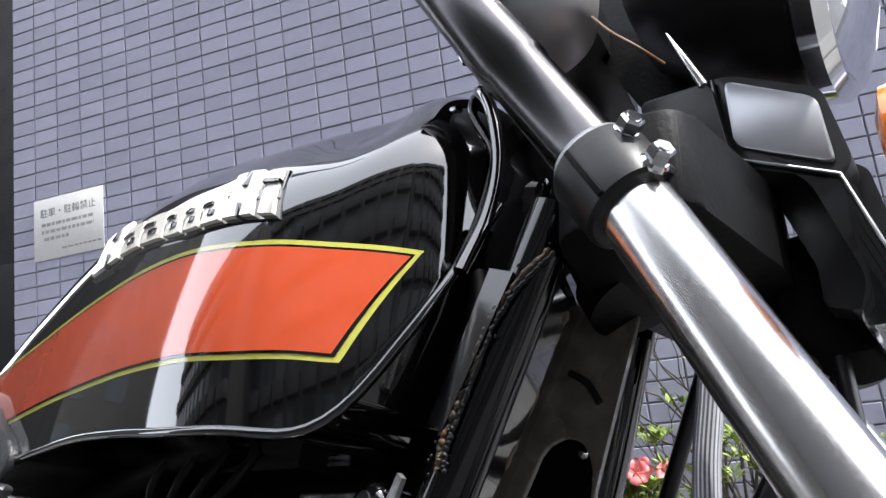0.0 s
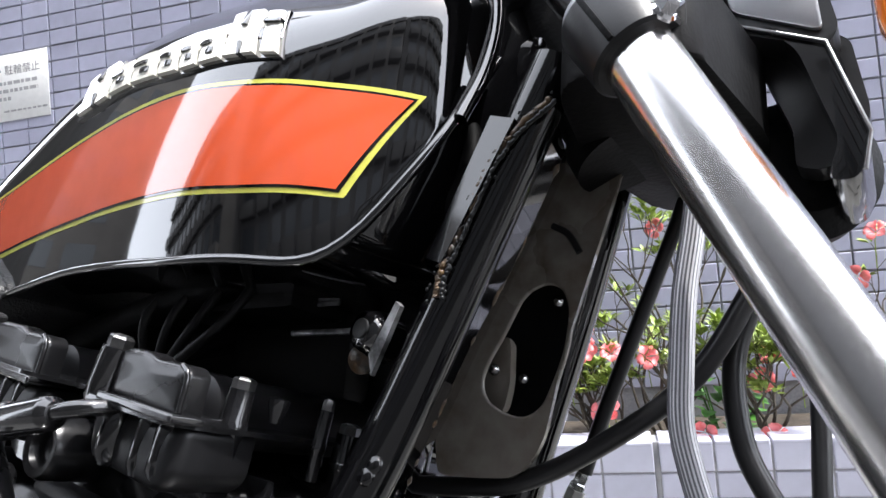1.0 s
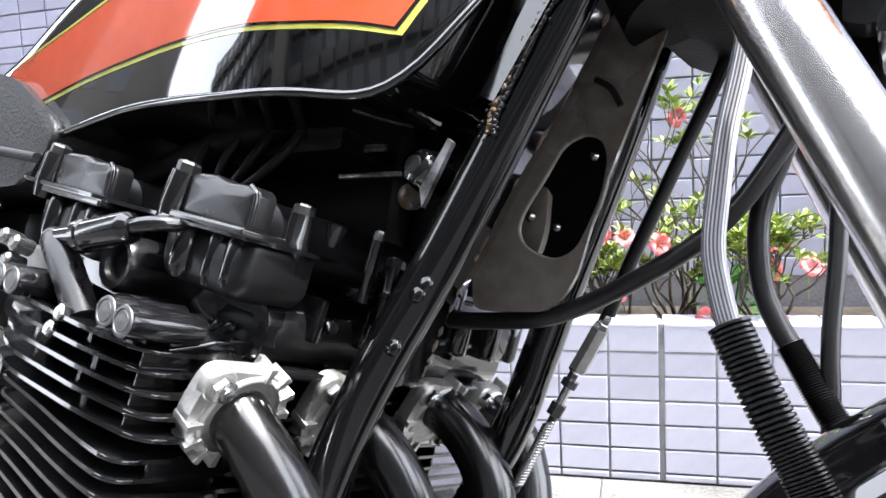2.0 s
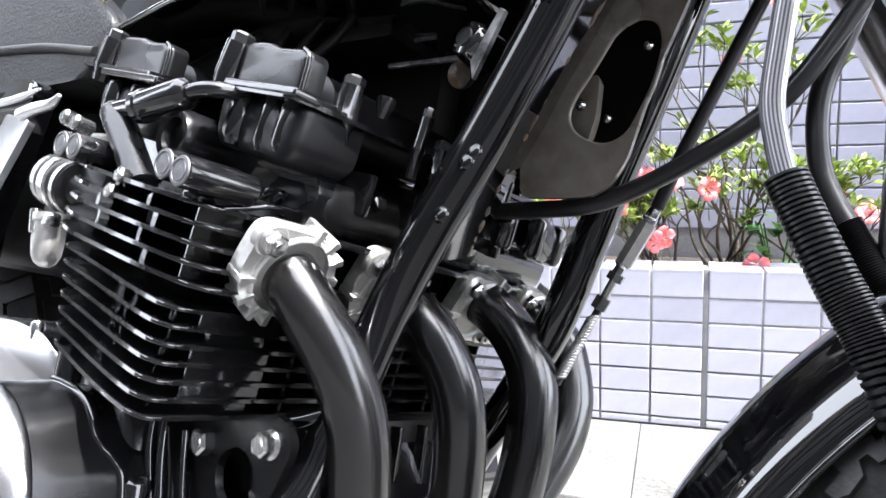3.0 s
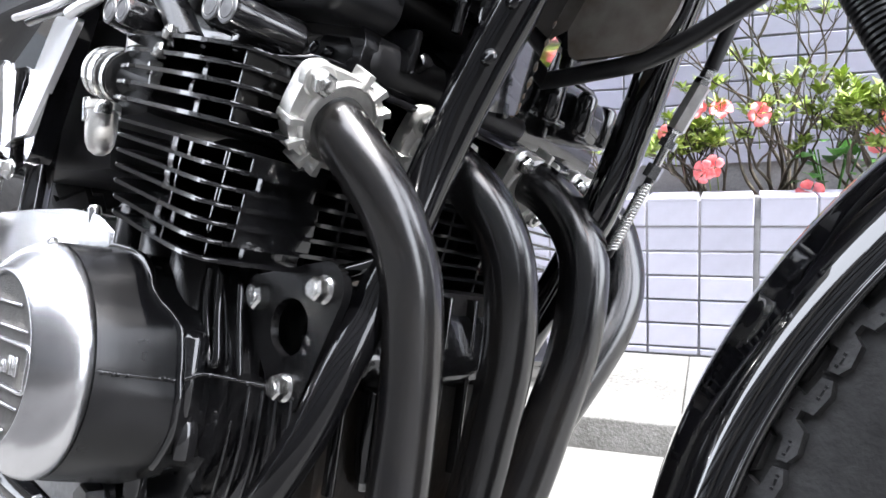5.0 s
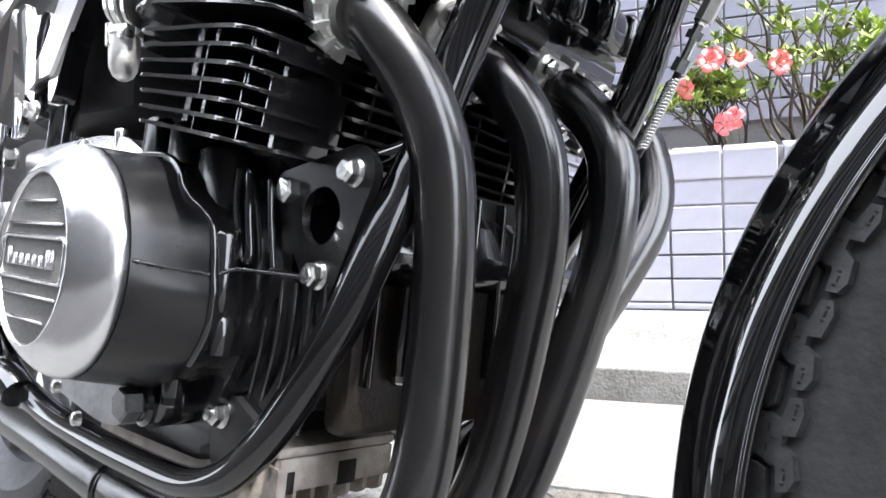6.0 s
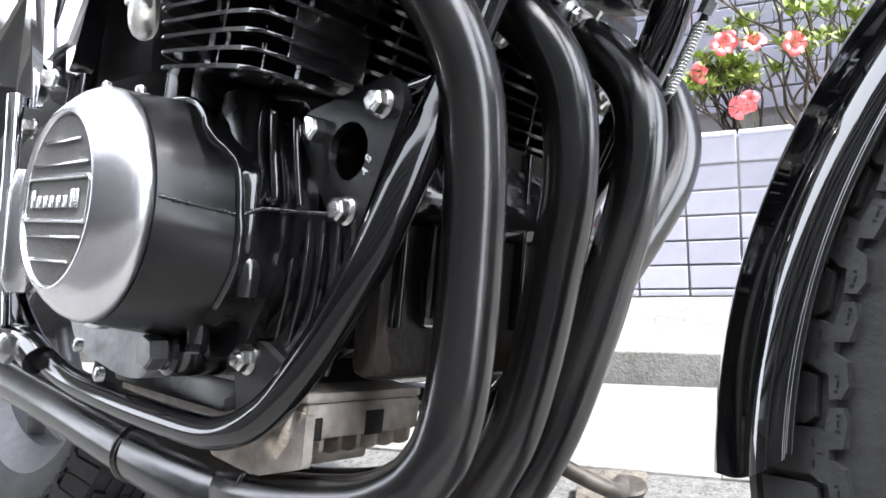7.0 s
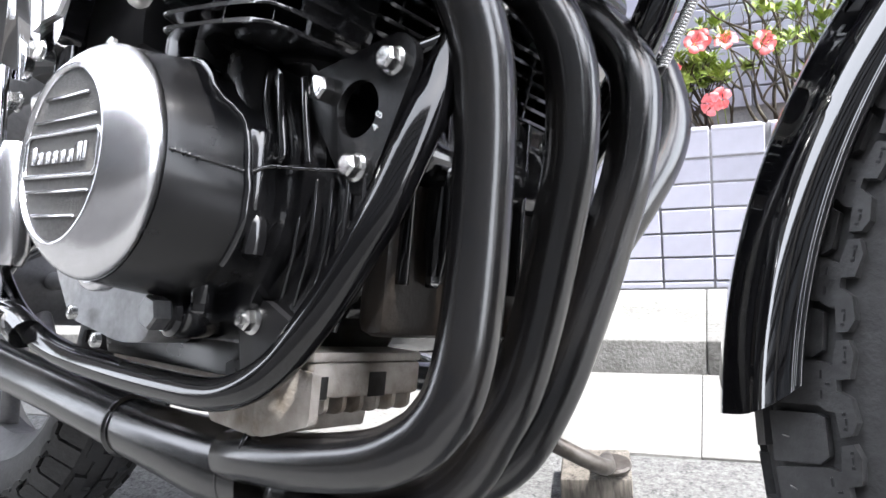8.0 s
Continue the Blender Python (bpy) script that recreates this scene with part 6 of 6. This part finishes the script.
for i in range(-14, 14):
    x = 0.45 + (0.0535 + 0.1 * i if i >= 0 else -0.0535 + 0.1 * (i + 1))
    for r in range(5):
        z = 0.06 + 0.012 + 0.025 + 0.05 * r
        shared("tile", pt, planter, pose(x, PLANT_Y + 0.004 + random.uniform(-0.0006, 0.0006), z, 0, 0, 0))
    shared("tile", low, planter, pose(x, PLANT_Y + 0.004, 0.0635))
    shared("tile", ct, planter, pose(x, PLANT_Y + 0.0035, 0.352))
    shared("tile", top_me, planter, pose(x, PLANT_Y - 0.007, 0.3715))
part("expansion_joint", block(0.4445, 0.4555, PLANT_Y - 0.001, PLANT_Y + 0.01, 0.06, 0.379, 0.001), material("joint_sealant", (0.24, 0.24, 0.25), 0.7), planter)

wall = part("wall_north", block(-1.65, 3.2, WALL_Y + 0.003, WALL_Y + 0.25, 0.0, 4.6, 0.002), grout)
tagged(wall, "lilac-grey tiled building wall", "wall", kind="structure")
part("upper_storeys", block(-1.65, 3.2, WALL_Y + 0.003, WALL_Y + 0.25, 4.602, 6.6, 0.002), tile_mat, wall)
wt = tile_mesh("wall_tile", 0.0955, 0.0455, 0.007, tile_mat)
random.seed(3)
WX0, WZ0 = -1.651, 0.50
verts, faces = [], []
for i in range(46):
    for j in range(74):
        x, z = WX0 + 0.0495 + 0.1 * i, 0.5 - 0.1 + 0.0245 + 0.05 * j + 0.0065
        y = WALL_Y + 0.003 + random.uniform(-0.0005, 0.0005)
        if 0.30 < x < 1.3 and 0.40 < z < 0.95 or -1.1 < x < -0.5 and 1.50 < z < 2.15:
            shared("tile", wt, wall, pose(x, y, z))
        else:
            b = len(verts)
            hw, hh, d, e = 0.04775, 0.02275, 0.007, 0.0014
            for sx, sz, dy, k in ((1, 1, 0, 0), (1, 1, d - e, 0), (1, 1, d, e)):
                verts += [(x - hw + k, y - dy, z - hh + k), (x + hw - k, y - dy, z - hh + k), (x + hw - k, y - dy, z + hh - k), (x - hw + k, y - dy, z + hh - k)]
            for q in range(2):
                for s in range(4):
                    t = (s + 1) % 4
                    faces.append((b + 4 * q + s, b + 4 * q + t, b + 4 * q + 4 + t, b + 4 * q + 4 + s))
            faces.append((b + 8, b + 9, b + 10, b + 11))
me = bpy.data.meshes.new("tile_field")
me.from_pydata(verts, [], faces)
me.materials.append(tile_mat)
field = new("tile_field", me)
field.parent = wall
field["kind"] = "stuff"
# Recess beyond the wall's corner
recess = part("wall_recess", block(-4.5, -1.66, 3.4, 3.6, 0, 4.6, 0.002), plaster)
tagged(recess, "dark recessed entrance wall", "wall", kind="structure")
ret = part("wall_return", block(-1.651, -1.60, WALL_Y + 0.26, 3.4, 0, 4.6, 0.002), plaster)
tagged(ret, "dark side wall of the recess", "wall", kind="structure")
part("recess_ledge", block(-4.5, -1.67, 3.0, 3.398, 0, 1.62, 0.004), material("black_panel", (0.02, 0.02, 0.022), 0.5, amount=0.2), recess)

# Notice on the wall
SX, SZ = -1.556, 1.339
sign = part("notice", block(0, 0.294, -0.003, 0, 0, 0.214, 0.001), paper)
sign.matrix_world = Matrix.Translation((SX, WALL_Y - 0.0045, SZ))
tagged(sign, "white laminated notice fixed to the tiled wall", "notice")
cu = bpy.data.curves.new("notice_heading", "FONT")
cu.body, cu.size, cu.extrude, cu.align_x = "駐車・駐輪禁止", 0.034, 0.0001, "CENTER"
head = new("notice_heading", cu)
cu.materials.append(ink)
head.parent = sign
head.matrix_basis = Matrix.Translation((0.147, -0.0034, 0.150)) @ pose(0, 0, 0, 90, 0, 0)
random.seed(9)
for z, x0, x1 in ((0.116, 0.035, 0.255), (0.091, 0.035, 0.255), (0.066, 0.045, 0.15), (0.028, 0.12, 0.285)):
    x = x0
    while x < x1:
        w = random.uniform(0.010, 0.026)
        part("text_bar", block(x, min(x1, x + w), -0.0036, -0.003, z, z + (0.011 if z > 0.05 else 0.006), 0.0), material("pale_ink", (0.42, 0.42, 0.42), 0.6), sign, smooth=False)
        x += w + 0.005

# Wooden block under the side stand
wb = part("wooden_block", block(-0.040, 0.040, -0.038, 0.038, 0.0, 0.031, 0.004), wood)
wb.matrix_world = pose(0.206, 1.040, -0.003, 0, 0, 8)
tagged(wb, "weathered offcut of wood under the side stand", "wooden block")

# ---- planting ----
def leaf_shape(bm, at, way, size, roll, curl=0.2, broad=0.36):
    """One pointed leaf with a fold."""
    way = V(way).normalized()
    side = way.cross(V((0, 0, 1)))
    side = (side if side.length > 0.01 else V((1, 0, 0))).normalized()
    up = side.cross(way)
    side, up = side * math.cos(roll) + up * math.sin(roll), up * math.cos(roll) - side * math.sin(roll)
    at = V(at)
    rows = []
    for k, w in ((0.0, 0.06), (0.35, 1.0), (0.7, 0.75), (1.0, 0.04)):
        c = at + way * size * k - up * size * curl * k * k
        rows.append([bm.verts.new(c - side * size * broad * 0.5 * w + up * size * 0.05 * w), bm.verts.new(c), bm.verts.new(c + side * size * broad * 0.5 * w + up * size * 0.05 * w)])
    for a, b in zip(rows, rows[1:]):
        for q in (0, 1):
            bm.faces.new((a[q], a[q + 1], b[q + 1], b[q]))


def flower_mesh():
    """An open azalea bloom: five waved petals and fine stamens."""
    bm = bmesh.new()
    for p in range(5):
        a0 = 2 * math.pi * p / 5
        grid = []
        for i in range(5):
            r = (0.003, 0.010, 0.018, 0.0245, 0.027)[i]
            row = []
            for j in range(5):
                wide = (0.25, 0.42, 0.60, 0.55, 0.26)[i] * (j - 2) / 2
                h = (0.0, 0.010, 0.014, 0.013, 0.009)[i] + 0.0025 * math.sin(j * 2.1 + p) * (i > 2) + 0.003 * abs(j - 2) / 2 * (i > 1)
                row.append(bm.verts.new((r * math.cos(a0 + wide), r * math.sin(a0 + wide), h)))
            grid.append(row)
        for a, b in zip(grid, grid[1:]):
            for j in range(4):
                bm.faces.new((a[j], a[j + 1], b[j + 1], b[j]))
    for q in range(5):
        a = 2 * math.pi * q / 5 + 0.3
        tube([(0, 0, 0.004), (0.003 * math.cos(a), 0.003 * math.sin(a), 0.014), (0.006 * math.cos(a), 0.006 * math.sin(a), 0.026)], 0.0005, 4, 2, bm)
    me = bpy.data.meshes.new("bloom")
    bm.to_mesh(me)
    bm.free()
    me.materials.append(petal)
    me.polygons.foreach_set("use_smooth", [True] * len(me.polygons))
    return me


bloom = flower_mesh()


def shrub(x, y, seed, height, stems, spread, leaves, leafy, blooms, name="azalea", label="", size=0.026):
    """Forked twigs with whorls of small leaves at their ends, and blooms where they show."""
    random.seed(seed)
    root = thing(name, label or "straggly azalea with bare twigs and coral-pink blooms", "shrub", Matrix.Translation((x, y, 0.33)))
    wood_bm, leaf_bm = bmesh.new(), bmesh.new()
    tips = []
    for s in range(stems):
        a = random.uniform(0, 2 * math.pi)
        p = V((random.uniform(-0.03, 0.03), random.uniform(-0.03, 0.03), 0))
        d = V((math.cos(a) * spread, math.sin(a) * spread * 0.45, 1)).normalized()
        queue = [(p, d, height * random.uniform(0.4, 0.6), 0.0048, 0)]
        while queue:
            p, d, ln, r, gen = queue.pop()
            pts = [p]
            for k in range(3):
                d = (d + V((random.uniform(-0.35, 0.35), random.uniform(-0.3, 0.3), random.uniform(-0.15, 0.25)))).normalized()
                pts.append(pts[-1] + d * ln / 3)
            for q in pts:
                q.y = max(-0.10, min(0.22, q.y))
            tube(pts, r, 6, 3, wood_bm, radii=[1, 0.85, 0.75, 0.6])
            if gen < 3 and r > 0.0011:
                for b in range(random.choice((2, 2, 3))):
                    nd = (d + V((random.uniform(-0.9, 0.9), random.uniform(-0.6, 0.6), random.uniform(-0.1, 0.5)))).normalized()
                    queue.append((pts[-1], nd, ln * random.uniform(0.5, 0.8), r * 0.62, gen + 1))
            else:
                tips.append((pts[-1], d))
                tips.append((pts[-2], d))
    random.shuffle(tips)
    for p, d in tips[:leaves]:
        if p.z < leafy * random.uniform(0.6, 1.2):
            continue
        for k in range(random.randint(5, 8)):
            w = V((random.uniform(-1, 1), random.uniform(-1, 1), random.uniform(-0.1, 0.9)))
            leaf_shape(leaf_bm, p + w * 0.004, w + d * 0.5, size * random.uniform(0.7, 1.25), random.uniform(-0.6, 0.6))
    part("branchwork", wood_bm, bark, root, "bare grey-brown twigs", sharp=80)
    part("leaves", leaf_bm, leaf_mat, root, "small yellow-green leaves", sharp=80)
    for bx, by, bz in blooms:
        t = V((bx - x, by - y, bz - 0.33))
        aim = V((random.uniform(-0.9, 0.6), -1, random.uniform(-0.3, 0.9)))
        shared("bloom", bloom, root, Matrix.Translation(t) @ aim.to_track_quat("Z", "Y").to_matrix().to_4x4() @ Matrix.Rotation(random.uniform(0, 6), 4, "Z") @ Matrix.Scale(random.uniform(0.72, 1.0), 4))
        stem = part("bloom_stalk", tube([t + V((0, 0.003, 0)), t + V((0.005, 0.03, -0.02)), t + V((0.01, 0.05, -0.07))], 0.0012, 5, 4), leaf_mat, root, sharp=80)
    return root


LOW_A = [(0.447, 1.835, 0.531), (0.357, 1.835, 0.424), (0.372, 1.840, 0.430), (0.323, 1.840, 0.548), (0.383, 1.842, 0.540), (0.286, 1.835, 0.500), (0.338, 1.86, 0.556)]
LOW_B = [(0.546, 1.825, 0.380), (0.671, 1.825, 0.367), (0.661, 1.86, 0.474), (0.686, 1.87, 0.517), (0.738, 1.86, 0.474)]
TALL_A = [(0.568, 1.90, 0.905), (0.500, 1.95, 0.790)]
shrub(0.36, 1.90, 11, 0.17, 8, 0.75, 220, 0.03, LOW_A, size=0.022)
shrub(0.50, 1.95, 21, 0.24, 6, 0.7, 90, 0.10, [], size=0.024)
shrub(0.66, 1.90, 12, 0.20, 8, 0.8, 160, 0.05, LOW_B, size=0.024)
shrub(0.52, 2.02, 13, 0.42, 5, 0.32, 170, 0.40, TALL_A, label="taller azalea, bare below and leafy on top")
shrub(0.92, 2.00, 14, 0.40, 5, 0.40, 80, 0.36, [(0.865, 1.90, 0.658), (0.90, 1.88, 0.74)], label="taller azalea, bare below and leafy on top")
shrub(1.15, 1.92, 15, 0.17, 6, 0.8, 60, 0.04, [(1.1, 1.86, 0.46), (1.2, 1.85, 0.50)])
shrub(0.10, 1.94, 16, 0.15, 6, 0.7, 50, 0.04, [(0.14, 1.86, 0.50)])
random.seed(5)
weed = thing("leafy_weed", "broad-leaved green weed in the planter", "weed", Matrix.Translation((0.595, 1.93, 0.335)))
bm = bmesh.new()
for k in range(46):
    a = random.uniform(0, 2 * math.pi)
    h = random.uniform(0.02, 0.14)
    leaf_shape(bm, (0.05 * math.cos(a), 0.03 * math.sin(a), h), (math.cos(a), math.sin(a) - 0.6, random.uniform(0.0, 0.5)), random.uniform(0.03, 0.05), random.uniform(-0.4, 0.4), 0.3, 0.7)
part("leaves", bm, leaf_dark, weed, sharp=80)
bm = bmesh.new()
for k in range(8):
    a = random.uniform(0, 2 * math.pi)
    tube([(0.01 * math.cos(a), 0.01 * math.sin(a), -0.005), (0.03 * math.cos(a), 0.02 * math.sin(a), 0.06), (0.05 * math.cos(a), 0.03 * math.sin(a), 0.12)], 0.0018, 5, 3, bm)
part("stems", bm, leaf_dark, weed, sharp=80)

# ---- buildings across the street, seen mirrored in the paint, and added ones that darken it ----
def apartment(x, y, wide, high, storeys, label):
    house = thing("apartment_building", label, "building", Matrix.Translation((x, y, 0)))
    part("wall", block(-wide / 2, wide / 2, -6, 0, 0, high, 0.02), facade, house)
    step = high / storeys
    for f in range(1, storeys):
        for w in range(int(wide / 2.6)):
            q = -wide / 2 + 0.9 + 2.6 * w
            part("balcony", block(q - 0.15, q + 1.85, 0, 0.55, step * f - 0.1, step * f + 0.85, 0.02), facade, house)
            part("window", block(q, q + 1.7, 0.0, 0.02, step * f + 0.95, step * f + step - 0.5, 0.0), glass_dark, house)
    return house


apartment(-6.15, -14.0, 26.3, 24.0, 8, "plain brown apartment building across the street")
apartment(-30.6, -11.0, 28.8, 18.0, 6, "plain apartment building further down the street")
# Added unseen block that keeps sky out of the engine's reflections
apartment(15.4, -14.5, 16.0, 24.0, 8, "added apartment building, out of view, closing a sky gap in reflections")
# Unseen wall added so the tank's left side mirrors something dark
side_wall = part("wall_west", block(-16, -4.5, 2.3, 2.6, 0, 14, 0.02), facade)
tagged(side_wall, "added house wall, out of view, darkening the tank's reflection", "wall", kind="structure")

# Unseen building added to block sky beside the tank's bright streak
end_house = thing("added_end_building", "added dark building, out of view, blocking low sky in the tank's reflection", "building", Matrix.Translation((-30, 3.0, 0)))
part("wall", block(-8, 0, -6.15, 7, 0, 25, 0.02), facade, end_house)
for f in range(1, 8):
    for w in range(4):
        part("window", block(0.0, 0.02, -3.6 + 2.7 * w, -2.0 + 2.7 * w, 3.0 * f, 3.0 * f + 1.6, 0.0), glass_dark, end_house)
